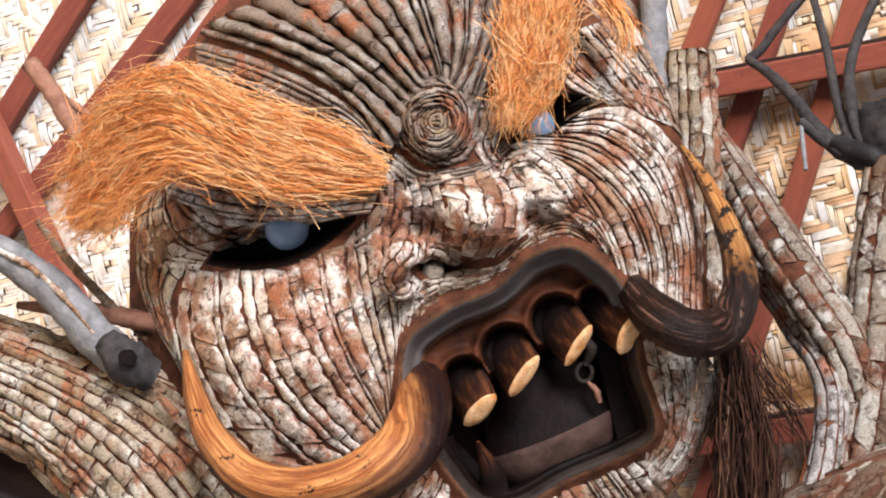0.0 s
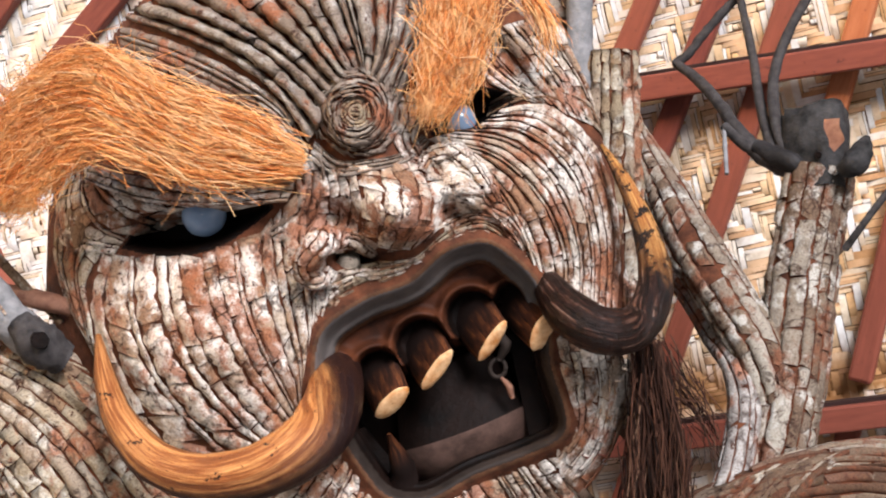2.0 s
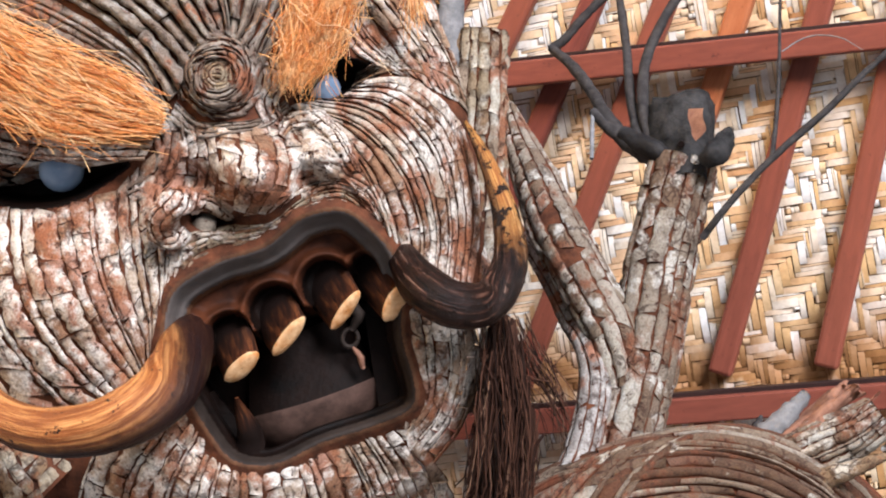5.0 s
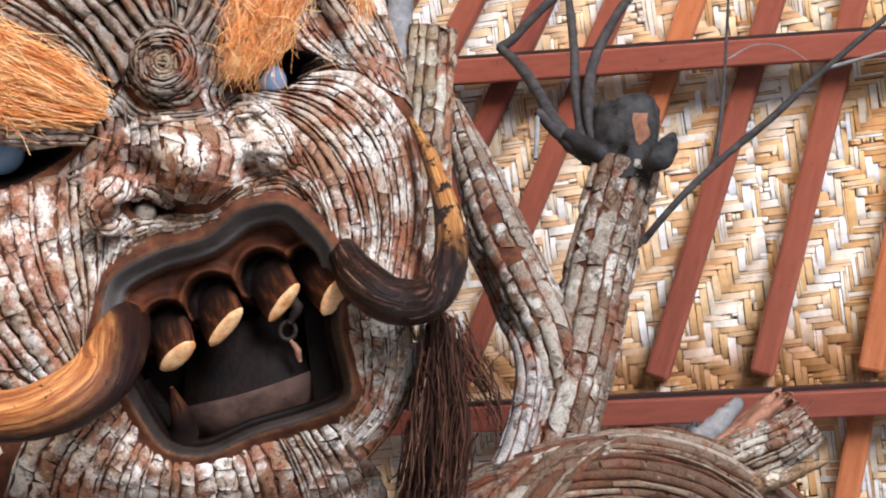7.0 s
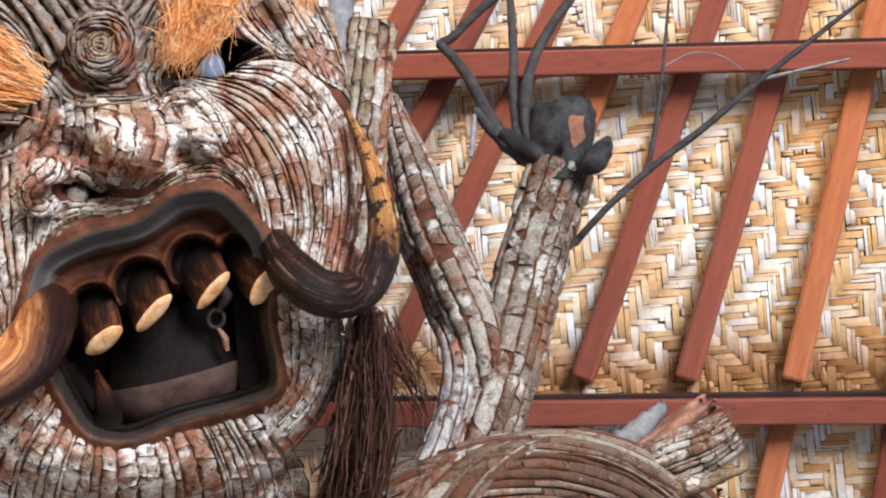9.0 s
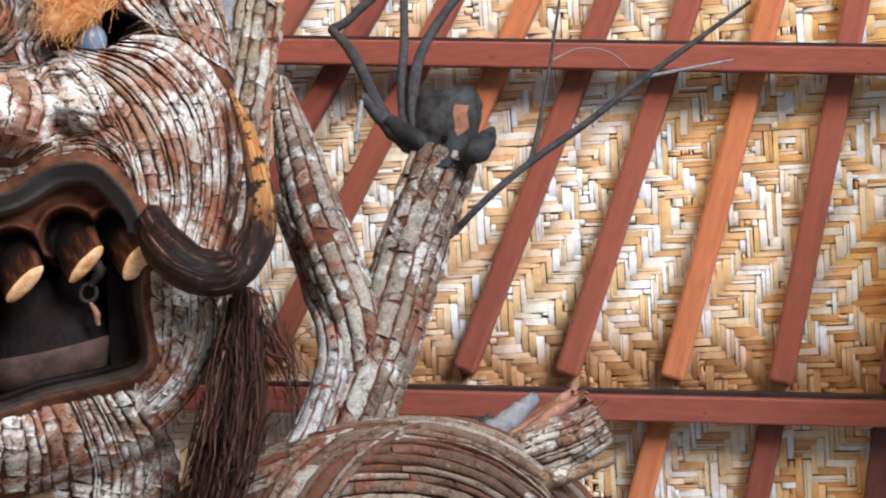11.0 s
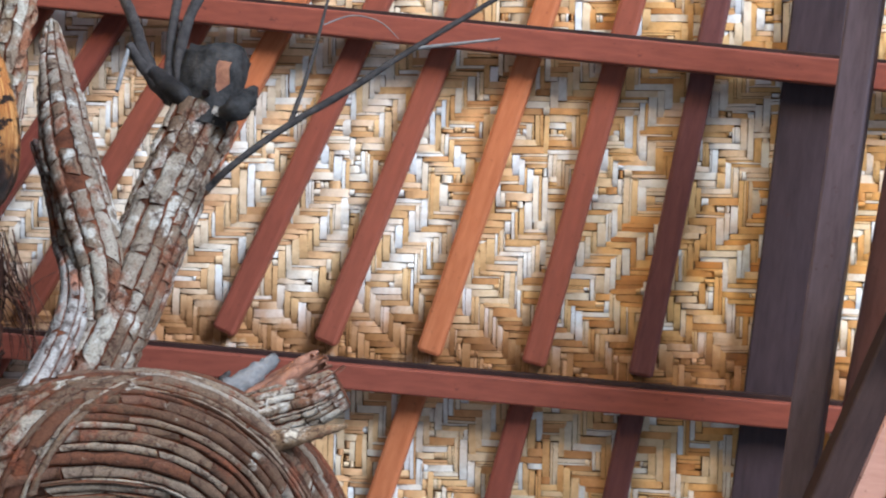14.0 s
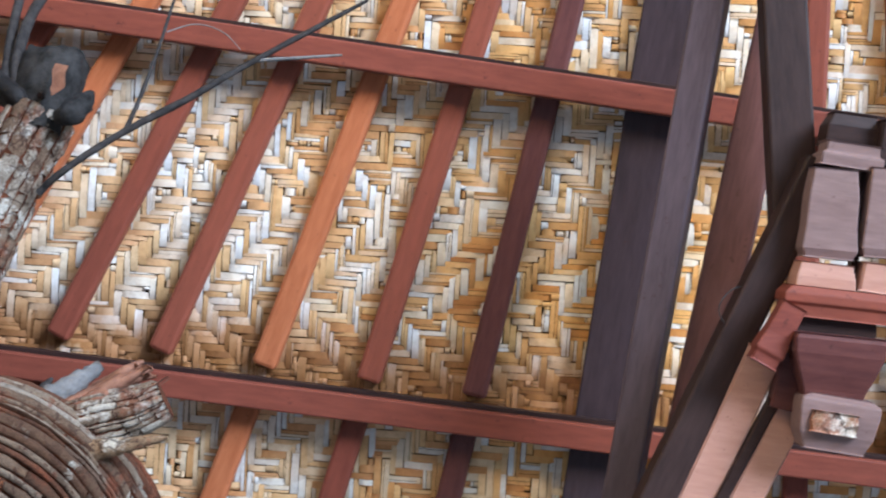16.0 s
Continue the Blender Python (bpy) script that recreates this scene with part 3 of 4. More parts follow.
def bite(x, y):
    """Distance below the line that the ends of the upper teeth make."""
    return (y - 545) + 0.5 * (x - 960) - 60 - 14 * ((x - 960) / 140) ** 2


def relief_all(x, y):
    """The relief with the mouth hollowed out."""
    d = inside(x, y, MOUTH)
    lip = 0.016 * np.exp(-((d + 4) / 16.0) ** 2)
    # the upper gum is shallow and arched over each tooth, the throat below is deep
    low = bite(x, y)
    ridge = 0.0
    for th in TEETH:
        q = from_axis(x, y, *th[:4])
        ridge = ridge + 0.017 * np.exp(-(((q - th[4] * 1.05) / 9.0) ** 2)) - 0.034 * step01((th[4] - q) / 14)
    q = from_axis(x, y, 738, 690, 742, 740)
    ridge = ridge + 0.02 * np.exp(-(((q - 52) / 10.0) ** 2))
    deep = 0.036 + 0.13 * step01(low / 22) - ridge * step01((30 - low) / 30)
    return relief(x, y) + lip - 0.020 * step01(d / 24) - deep * step01((d - 25) / 13)


def lay(x, y, h=0.0):
    return S0.at(x, y, FACE - relief(x, y) - h)


statue = Shape()


def skin(x0, x1, y0, y1, size, holes=()):
    """The head's skin over a rectangle, left open where a finer patch lies."""
    gx, gy = np.meshgrid(np.linspace(x0, x1, round((x1 - x0) / size) + 1), np.linspace(y0, y1, round((y1 - y0) / size) + 1))
    pts = S0.at(gx, gy, FACE - relief_all(gx, gy))
    keep = ((gx - 745) / 520) ** 2 + ((gy - 470) / 630) ** 2 < 1.0
    dm, eyes = inside(gx, gy, MOUTH), np.maximum(inside(gx, gy, EYE_L), inside(gx, gy, EYE_R))
    upper, hollow = bite(gx, gy), socket(gx, gy)
    o = len(statue.v)
    index = -np.ones(gx.shape, int)
    index[keep] = o + np.arange(keep.sum())
    statue.v.extend(map(tuple, pts[keep]))
    for i in range(gx.shape[0] - 1):
        for j in range(gx.shape[1] - 1):
            q = (index[i, j], index[i, j + 1], index[i + 1, j + 1], index[i + 1, j])
            x, y = gx[i, j] + size / 2, gy[i, j] + size / 2
            if min(q) < 0 or any(a < x < b and c < y < d for a, b, c, d in holes):
                continue
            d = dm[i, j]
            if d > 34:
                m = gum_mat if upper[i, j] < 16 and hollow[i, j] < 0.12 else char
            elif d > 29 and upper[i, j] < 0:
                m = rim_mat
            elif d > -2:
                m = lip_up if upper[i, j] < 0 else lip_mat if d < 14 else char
            elif d > -9:
                m = rim_mat
            else:
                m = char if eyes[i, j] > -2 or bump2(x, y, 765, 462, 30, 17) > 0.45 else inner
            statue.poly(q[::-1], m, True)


PATCHES = ((684, 1188, 418, 922), (348, 649, 362, 495), (887, 1069, 145, 271))
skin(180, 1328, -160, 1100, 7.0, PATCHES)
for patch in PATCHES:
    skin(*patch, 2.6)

# back of the head, neck and body down to the ground
c = S0.at(745, 470, FACE + 0.52)
ball = [[c + 0.44 * math.sin(a) * (math.cos(b) * S0.right + math.sin(b) * S0.ahead * 0.7) + 0.50 * math.cos(a) * S0.up for b in np.linspace(0, 2 * math.pi, 28, endpoint=False)] for a in np.linspace(0.02, math.pi - 0.02, 20)]
statue.grid(ball, bark_rope, closed=True)
statue.tube(curve([c + (0, 0.16, -0.15), c + (0.12, 0.46, -0.8), c + (0.15, 0.45, -1.7), (c[0] + 0.15, c[1] + 0.45, -0.01)], 14), [0.20, 0.36, 0.5, 0.55], bark_olive, 20, 0.05)

# bark strips: cheeks, nose, jaw, brow and root-like cords of the forehead
P, L = bark_pale, lay
strips(statue, [[(330, 480), (310, 560), (330, 650), (380, 760), (430, 860)], [(400, 480), (410, 580), (450, 680), (540, 780), (640, 850)], [(500, 478), (520, 560), (570, 660), (650, 760), (700, 800)], [(610, 430), (620, 520), (650, 620), (680, 700), (690, 760)], [(690, 340), (690, 420), (700, 520), (705, 600), (690, 690)]], 15, L, P, (35, 170), 0.010, seed=1)
strips(statue, [[(250, 380), (240, 470), (270, 570), (310, 640), (340, 700)], [(340, 470), (305, 520), (315, 600), (325, 650), (350, 740)]], 5, L, bark_olive, (40, 90), 0.010, seed=2)
strips(statue, [[(930, 275), (1010, 330), (1060, 400), (1100, 500), (1110, 540)], [(900, 258), (1020, 280), (1110, 360), (1150, 450), (1155, 560)], [(985, 232), (1060, 235), (1150, 300), (1195, 430), (1200, 560)], [(1030, 200), (1100, 190), (1180, 240), (1235, 360), (1245, 560)]], 14, L, P, (40, 230), 0.010, seed=3)
strips(statue, [[(1130, 600), (1150, 680), (1170, 760), (1140, 800)], [(1200, 600), (1215, 690), (1200, 780), (1150, 850)], [(1245, 590), (1265, 690), (1240, 800), (1190, 880)]], 8, L, P, (35, 110), 0.008, seed=4, fill=0.5, arch=0.4)
strips(statue, [[(1150, 812), (1200, 870), (1230, 930), (1240, 1000)], [(1030, 850), (1060, 900), (1080, 950), (1085, 1010)], [(890, 905), (900, 940), (905, 980), (900, 1030)], [(790, 850), (770, 900), (750, 960), (740, 1030)], [(715, 750), (650, 830), (600, 900), (570, 1000)]], 30, L, P, (35, 120), 0.009, seed=5)
# nose: short rings over the bridge and bulb, wings and upper lip
strips(statue, [[(700, 325), (705, 360), (700, 400), (690, 430)], [(760, 305), (775, 350), (775, 410), (770, 440)], [(830, 300), (850, 350), (850, 420), (830, 462)], [(890, 290), (925, 340), (930, 400), (890, 452)], [(935, 280), (975, 310), (985, 350), (945, 400)]], 13, L, P, (24, 70), 0.006, seed=6, gap=1.2, ragged=0.2, fill=0.5)
strips(statue, [[(690, 500), (682, 470), (695, 440), (720, 425), (750, 440)], [(722, 520), (715, 480), (722, 460), (735, 455), (745, 462)]], 3, L, P, (22, 40), 0.012, seed=7)
strips(statue, [[(720, 590), (735, 520), (800, 480), (880, 470), (940, 420), (1000, 400), (1070, 440)], [(730, 600), (760, 545), (800, 528), (880, 492), (940, 440), (1005, 420), (1070, 465)]], 3, L, bark_olive, (22, 45), 0.007, seed=8)
strips(statue, [[(930, 300), (960, 285), (1000, 310), (1020, 340)], [(930, 330), (960, 320), (990, 340), (1000, 370)], [(940, 400), (970, 390), (1010, 390), (1060, 440)]], 6, L, P, (20, 45), 0.009, seed=9)
for pts, rad, sd in (
    (((812, 462, -0.004), (780, 442, 0.004), (745, 440, 0.014), (712, 455, 0.022), (692, 482, 0.024), (700, 508, 0.022), (722, 512, 0.016), (736, 492, 0.008)), (0.008, 0.013, 0.016, 0.018, 0.019, 0.017, 0.014, 0.008), 71),
    (((890, 318, 0.0), (905, 292, 0.008), (940, 278, 0.012), (975, 298, 0.012), (1002, 330, 0.010), (1022, 362, 0.004)), (0.006, 0.010, 0.012, 0.013, 0.012, 0.008), 72),
):
    wing = limb(statue, [lay(*q) for q in pts], rad, inner)
    strips(statue, [[(0, -480), (1000, -480)], [(0, 0), (1000, 0)], [(0, 480), (1000, 480)]], 9, wing, P, (60, 170), 0.005, seed=sd, step=25, gap=8)
# lump in the nostril
statue.tube([lay(762, 500, -0.02), lay(764, 488, 0.016), lay(766, 470, 0.016), lay(768, 462, -0.02)], [0.008, 0.019, 0.016, 0.006], bark_rope, 10, 0.12, seed=9)
# lid under the left brow and the side of the face
strips(statue, [[(270, 320), (240, 400), (260, 470), (350, 480)], [(290, 320), (300, 390), (330, 430), (370, 450)], [(300, 330), (420, 360), (520, 372), (640, 375)]], 8, L, P, (30, 70), 0.010, seed=10)
strips(statue, [[(296, 352), (400, 384), (520, 389), (655, 378)], [(300, 318), (420, 344), (540, 350), (670, 338)]], 3, lambda x, y, h=0: lay(x, y, h + 0.03), P, (60, 150), 0.009, seed=11)
# cords of the forehead run towards the knot
strips(statue, [[(350, 60), (450, 90), (560, 140), (630, 190), (690, 270)], [(370, 40), (480, 70), (590, 120), (660, 180), (710, 230)], [(450, 0), (560, 60), (640, 110), (690, 150), (730, 190)], [(520, -60), (600, 0), (680, 80), (720, 130), (750, 160)]], 5, lambda x, y, h=0: lay(x, y, h + 0.012), bark_rope, (180, 400), 0.028, seed=12, arch=0.9, uneven=0.25)
strips(statue, [[(520, -60), (600, 0), (680, 80), (720, 130), (750, 160)], [(700, -80), (730, 0), (760, 80), (775, 120), (780, 150)], [(860, -80), (850, 0), (840, 80), (820, 130), (800, 160)], [(930, -80), (900, 60), (860, 160), (845, 210), (835, 250)]], 12, lambda x, y, h=0: lay(x, y, h + 0.008), bark_rope, (140, 320), 0.020, seed=13, arch=0.9)
strips(statue, [[(345, 72), (450, 100), (560, 150), (640, 205), (690, 285)], [(350, 130), (440, 165), (550, 210), (630, 250), (690, 310)], [(380, 200), (480, 235), (580, 280), (640, 305), (690, 335)]], 9, L, bark_rope, (90, 220), 0.012, seed=14)
strips(statue, [[(830, 170), (850, 220), (840, 260), (860, 300)], [(900, 180), (890, 230), (880, 250), (900, 290)]], 4, L, P, (25, 60), 0.010, seed=15)
strips(statue, [[(1000, 60), (1040, 100), (1080, 150), (1130, 200)], [(1060, 40), (1100, 90), (1140, 140), (1180, 220)], [(1100, 10), (1150, 80), (1190, 150), (1230, 240)]], 7, L, P, (30, 70), 0.012, seed=16)
strips(statue, [[(1240, 250), (1255, 400), (1250, 520), (1262, 640), (1240, 760)], [(1275, 300), (1290, 420), (1280, 560), (1290, 660), (1260, 780)]], 5, L, P, (60, 140), 0.010, seed=17)

strips(statue, [[(975, 110), (1000, 150), (1040, 172), (1090, 188)], [(990, 20), (1020, 80), (1060, 130), (1120, 190)]], 5, L, P, (30, 80), 0.010, seed=18)
strips(statue, [[(1090, -120), (1130, -20), (1170, 60), (1210, 150)], [(960, -140), (1000, -60), (1040, 10), (1090, 80)]], 6, L, bark_rope, (60, 160), 0.012, seed=19)
strips(statue, [[(690, 430), (700, 500), (705, 570), (700, 640)], [(740, 500), (735, 540), (722, 590), (708, 660)]], 3, L, P, (25, 70), 0.008, seed=20)
strips(statue, [[(640, 300), (660, 330), (670, 370), (650, 400), (610, 430)], [(710, 290), (720, 320), (715, 370), (700, 420), (640, 450)]], 4, L, bark_rope, (30, 80), 0.010, seed=21)

strips(statue, [[(1000, 215), (1050, 188), (1120, 180), (1200, 235), (1245, 350), (1255, 480)], [(1005, 185), (1060, 160), (1135, 158), (1220, 215), (1262, 340), (1272, 480)]], 4, L, bark_olive, (40, 120), 0.009, seed=25)
strips(statue, [[(935, 425), (985, 400), (1040, 412), (1085, 470)], [(935, 350), (990, 345), (1050, 370), (1098, 450)]], 6, L, P, (22, 60), 0.007, seed=26)

strips(statue, [[(690, 302), (740, 332), (800, 320), (870, 297), (905, 264)], [(700, 268), (745, 300), (800, 297), (860, 280), (890, 250)]], 4, L, bark_rope, (25, 70), 0.010, seed=28)
strips(statue, [[(705, 520), (760, 492), (830, 484), (905, 458), (950, 420)], [(722, 565), (770, 522), (840, 506), (905, 478), (950, 440)]], 4, L, P, (20, 48), 0.008, seed=29)

# the knot on the forehead
kc = np.array((772.0, 215.0))
def dome(x, y, h=0.0):
    d = np.hypot((x - kc[0]) * 1.08, (y - kc[1]) * 0.95)
    return lay(x, y, h + 0.062 * step01((84 - d) / 46) + 0.006 * step01((34 - d) / 30))


ga = np.linspace(0, 2 * math.pi, 49)
rings = [[dome(kc[0] + r * math.cos(a), kc[1] + r * math.sin(a)) for a in ga[:-1]] for r in (86, 74, 62, 50, 40, 32, 26, 20, 12, 2)]
statue.grid(rings, inner, closed=True)


def loop(r, turn):
    return [(kc[0] + r * (1 + 0.07 * math.sin(3 * a + turn)) * math.cos(a + turn), kc[1] + r * (1 + 0.05 * math.sin(2 * a)) * math.sin(a + turn)) for a in ga]


strips(statue, [loop(80, 0.3), loop(60, 1.0), loop(46, 1.6)], 5, dome, bark_rope, (20, 90), 0.013, seed=22, step=6, ragged=0.4)
strips(statue, [loop(46, 2.0), loop(28, 2.6)], 3, dome, bark_rope, (15, 70), 0.010, seed=23, step=5, ragged=0.4)
strips(statue, [loop(28, 0.5), loop(9, 1.5)], 3, dome, bark_olive, (15, 60), 0.006, seed=24, step=5)
strips(statue, [[(kc[0] - 11, kc[1] - 8), (kc[0] + 11, kc[1] - 7)], [(kc[0] - 11, kc[1] + 8), (kc[0] + 11, kc[1] + 7)]], 3, dome, bark_olive, (10, 24), 0.006, seed=27, step=5)

# ---- pieces set into the statue, each a thing of its own ----
# eyes
for ex, ey, r, d in ((508, 404, 0.036, 0.052), (950, 224, 0.030, 0.04)):
    c = lay(ex, ey, -0.012 + d)
    ball = [[c + r * (math.sin(a) * (math.cos(b) * S0.right + math.sin(b) * S0.up) - math.cos(a) * S0.ahead) for b in np.linspace(0, 2 * math.pi, 24, endpoint=False)] for a in np.linspace(0.02, 2.2, 14)]
    s = Shape()
    s.grid(ball, eye_mat, closed=True)
    tagged(part("eyeball", s), "milky blue-grey glass eyeball in a socket darkened as shade", "eye", "eyes of the statue")


def horn(pts, radii, material, seed, label):
    p = np.array([lay(x, y, h) if inside(x, y, MOUTH) < -400 else S0.at(x, y, FACE - h) for x, y, h in pts])
    s = Shape()
    s.tube(curve(p, 44), radii, material, 18, 0.025, seed=seed)
    tagged(part("tusk", s), label, "tusk", "tusks of the statue")


# tusks: from the corners of the mouth outwards and up along the cheeks
horn([(750, 676, -0.035), (750, 704, 0.035), (743, 745, 0.09), (718, 794, 0.14), (640, 848, 0.17), (540, 870, 0.16), (440, 845, 0.13), (378, 780, 0.10), (345, 700, 0.05), (328, 622, 0.0)], [0.040, 0.045, 0.049, 0.047, 0.040, 0.036, 0.033, 0.026, 0.018, 0.005], tusk_tan, 1, "long curved tan wooden tusk scorched black at its root")
horn([(1104, 490, -0.05), (1126, 520, 0.005), (1160, 558, 0.055), (1215, 588, 0.09), (1280, 580, 0.05), (1310, 520, 0.01), (1300, 440, -0.04), (1268, 360, -0.07), (1235, 300, -0.08), (1205, 258, -0.09)], [0.020, 0.029, 0.038, 0.038, 0.034, 0.030, 0.025, 0.019, 0.013, 0.004], tusk_dark, 2, "curved blackened wooden tusk with a yellow tip")

# upper teeth: scorched tapering pegs with pale cut ends
for (tx, ty, bx, by, w), slim, out in zip(TEETH, (0.50, 0.34, 0.32, 0.50), (0.0, 0.0, 0.0, 0.035)):
    gum_d = FACE - float(relief(tx, ty)) + 0.058
    ux, uy = (bx - tx), (by - ty)
    p = [S0.at(tx + f * ux, ty + f * uy, gum_d + d - out * max(f, 0)) for f, d in ((-0.75, 0.060), (-0.3, 0.036), (0.2, 0.014), (0.65, -0.008), (1.05, -0.028))]
    k = 0.98 * w * FACE / F
    s = Shape()
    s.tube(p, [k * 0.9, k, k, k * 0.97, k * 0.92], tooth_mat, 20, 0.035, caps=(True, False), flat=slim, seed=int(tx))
    tooth = part("tooth", s)
    tagged(tooth, "scorched wooden peg tooth with a pale cut end", "tooth", "upper teeth")
    rim = np.array(s.v[-20:])
    mid = rim.mean(0)
    e = Shape()
    e.grid([rim, mid + (rim - mid) * 0.93 + (p[-1] - p[-2]) * 0.10, mid + (rim - mid) * 0.5 + (p[-1] - p[-2]) * 0.16, mid + (rim - mid) * 0.03 + (p[-1] - p[-2]) * 0.14], cut_mat, closed=True)
    part("cut_end", e, tooth, "pale freshly cut wood")
for tx, ty, bx, by, w in ((846, 782, 872, 842, 22),):
    s = Shape()
    s.tube([S0.at(bx, by + 25, FACE + 0.05), S0.at(bx, by, FACE + 0.02), S0.at((tx + bx) / 2, (ty + by) / 2, FACE), S0.at(tx, ty, FACE - 0.01)], [0.026, 0.021, 0.013, 0.003], tooth_mat, 10, 0.08)
    tagged(part("lower_tooth", s), "small pointed dark wooden lower tooth", "tooth")

# tongue: a thick rounded slab
rows = []
for f, h, dd in ((0.0, 0.0, 0.145), (0.3, 0.02, 0.12), (0.58, 0.03, 0.095), (0.64, 0.03, 0.09), (0.70, 0.03, 0.092), (0.85, 0.02, 0.11), (0.97, 0.02, 0.13), (1.0, 0.0, 0.16)):
    row = []
    for g in np.linspace(-1, 1, 15):
        cx, cy = 930 + f * 75, 660 + f * 165
        wx, wy = 78 + 38 * min(1, f * 1.5), -42 - 8 * f
        sag = 14 * f * (1 - g * g)
        edge = 0.03 * abs(g) ** 5
        row.append(S0.at(cx + g * wx, cy + g * wy + sag, FACE + dd - 0.02 - 0.01 * (1 - g * g) + edge))
    rows.append(row)
s = Shape()
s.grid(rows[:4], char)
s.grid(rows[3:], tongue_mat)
tagged(part("tongue", s), "thick smoky brown wooden tongue slab in the open mouth", "tongue")
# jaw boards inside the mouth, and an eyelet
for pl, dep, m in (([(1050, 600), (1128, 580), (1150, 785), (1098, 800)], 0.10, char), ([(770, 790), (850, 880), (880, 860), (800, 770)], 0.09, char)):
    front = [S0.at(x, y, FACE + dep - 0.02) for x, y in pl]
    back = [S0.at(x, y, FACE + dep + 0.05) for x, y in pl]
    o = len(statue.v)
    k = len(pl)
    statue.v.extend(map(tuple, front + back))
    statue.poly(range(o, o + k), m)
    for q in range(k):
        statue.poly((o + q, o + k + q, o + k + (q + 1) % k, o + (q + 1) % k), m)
ring = [S0.at(1034 + 14 * math.cos(a), 660 + 16 * math.sin(a), FACE + 0.05) for a in np.linspace(0, 6.4, 20)]
s = Shape()
s.tube(ring, [0.004, 0.004], lip_mat, 8)
eyelet = part("eyelet", s)
tagged(eyelet, "small dark metal eyelet inside the mouth", "eyelet")
s = Shape()
s.tube(curve([S0.at(1010, 612, FACE + 0.055), S0.at(1030, 604, FACE + 0.035), S0.at(1046, 616, FACE + 0.035), S0.at(1036, 645, FACE + 0.045)], 14), [0.008, 0.011, 0.010, 0.005], lip_mat, 9, 0.15, seed=5)
part("hook", s, eyelet)
s = Shape()
s.tube(curve([S0.at(1040, 676, FACE + 0.05), S0.at(1054, 690, FACE + 0.04), S0.at(1062, 712, FACE + 0.045)], 8), [0.003, 0.006, 0.004], stick_red, 7, 0.2, seed=6)
part("peg", s, eyelet)


def fibres(shape, guides, n, lay_, radius, material, seed, span=(0.25, 0.7), stray=5.0, lift=(0.0, 0.03)):
    """Loose fibres that follow a family of lines."""
    rng = np.random.default_rng(seed)
    gs = np.array([curve(g, 40) for g in guides])
    q = np.arange(7)
    for _ in range(n):
        w = rng.uniform(0, len(guides) - 1.001)
        k = int(w)
        ln = gs[k] + (w - k) * (gs[k + 1] - gs[k])
        sp = rng.uniform(*span)
        a = rng.uniform(-0.02, max(0.01, 1.02 - sp))
        tt = np.linspace(a, a + sp, 7)
        pts2 = np.stack([np.interp(tt, np.linspace(0, 1, 40), ln[:, c]) for c in (0, 1)], 1)
        sd = rng.uniform(0, 60)
        loose = stray * (3.0 if rng.uniform() < 0.12 else 1.2)
        calm = min(1.0, 0.3 + max(a, 0) / 0.2)
        loose *= calm
        xy = pts2 + calm * rng.normal(0, stray, 2) + rng.normal(0, loose * 1.7, 2) * (q / 6 - 0.5)[:, None]
        xy = xy + 0.5 * loose * np.stack([wobble(q * 0.9, sd), wobble(q * 0.9, sd + 4)], 1)
        p = lay_(xy[:, 0], xy[:, 1], rng.uniform(*lift) + 0.006 * wobble(q * 0.7, sd + 2))
        shape.tube(p, [radius, radius, radius * 0.4], material, 3, caps=(False, False))


BROW_L = [[(682, 285), (600, 235), (500, 205), (400, 170), (320, 128), (230, 150), (160, 210)], [(684, 300), (580, 275), (470, 250), (370, 215), (290, 175), (190, 215), (120, 330)], [(682, 320), (570, 315), (470, 300), (380, 265), (290, 235), (200, 290), (105, 400)], [(664, 334), (560, 340), (470, 330), (390, 305), (300, 290), (250, 340), (190, 415)]]
LB = lambda x, y, h=0.0: S0.at(x, y, FACE - 0.075 - 0.03 * np.sin(np.clip((x - 100) / 580, 0, 1) * math.pi) - h + 0.00035 * np.maximum(0, 330 - x))
pad, s = Shape(), Shape()
strips(pad, BROW_L, 9, lambda x, y, h=0.0: LB(x, y, h - 0.008), hair_mat, (150, 300), 0.012, seed=30, fill=0.55, edge=hair_mat)
fibres(s, BROW_L, 4200, LB, 0.0006, hair_mat, 31, (0.12, 0.45), 12.0, (-0.008, 0.03))
fibres(s, BROW_L[:3], 240, LB, 0.0007, hair_mat, 35, (0.10, 0.30), 17.0, (0.0, 0.045))
ENDS = [[(330, 150), (250, 160), (180, 190), (110, 240)], [(300, 220), (220, 260), (150, 310), (75, 350)], [(290, 270), (220, 320), (150, 380), (85, 420)], [(300, 300), (250, 350), (215, 400), (170, 440)]]
fibres(s, ENDS, 420, LB, 0.0006, hair_mat, 36, (0.4, 0.9), 14.0, (-0.01, 0.03))
brow = tagged(new("fibre_brow"), "thick orange coconut fibre eyebrow over the eye", "eyebrow", "brows")
part("pad", pad, brow)
tagged(part("fibre_mass", s, brow), "loose orange coconut fibres", kind="stuff")
BROW_R = [[(905, -50), (900, 40), (892, 120), (885, 180), (885, 225)], [(960, -50), (950, 40), (930, 120), (915, 180), (905, 222)], [(1015, -50), (1000, 40), (985, 110), (965, 170), (930, 215)]]
RB = lambda x, y, h=0.0: S0.at(x, y, FACE - 0.07 - h)
pad, s, tuft = Shape(), Shape(), Shape()
strips(pad, BROW_R, 6, lambda x, y, h=0.0: RB(x, y, h - 0.008), hair_mat, (120, 260), 0.012, seed=32, fill=0.55, edge=hair_mat)
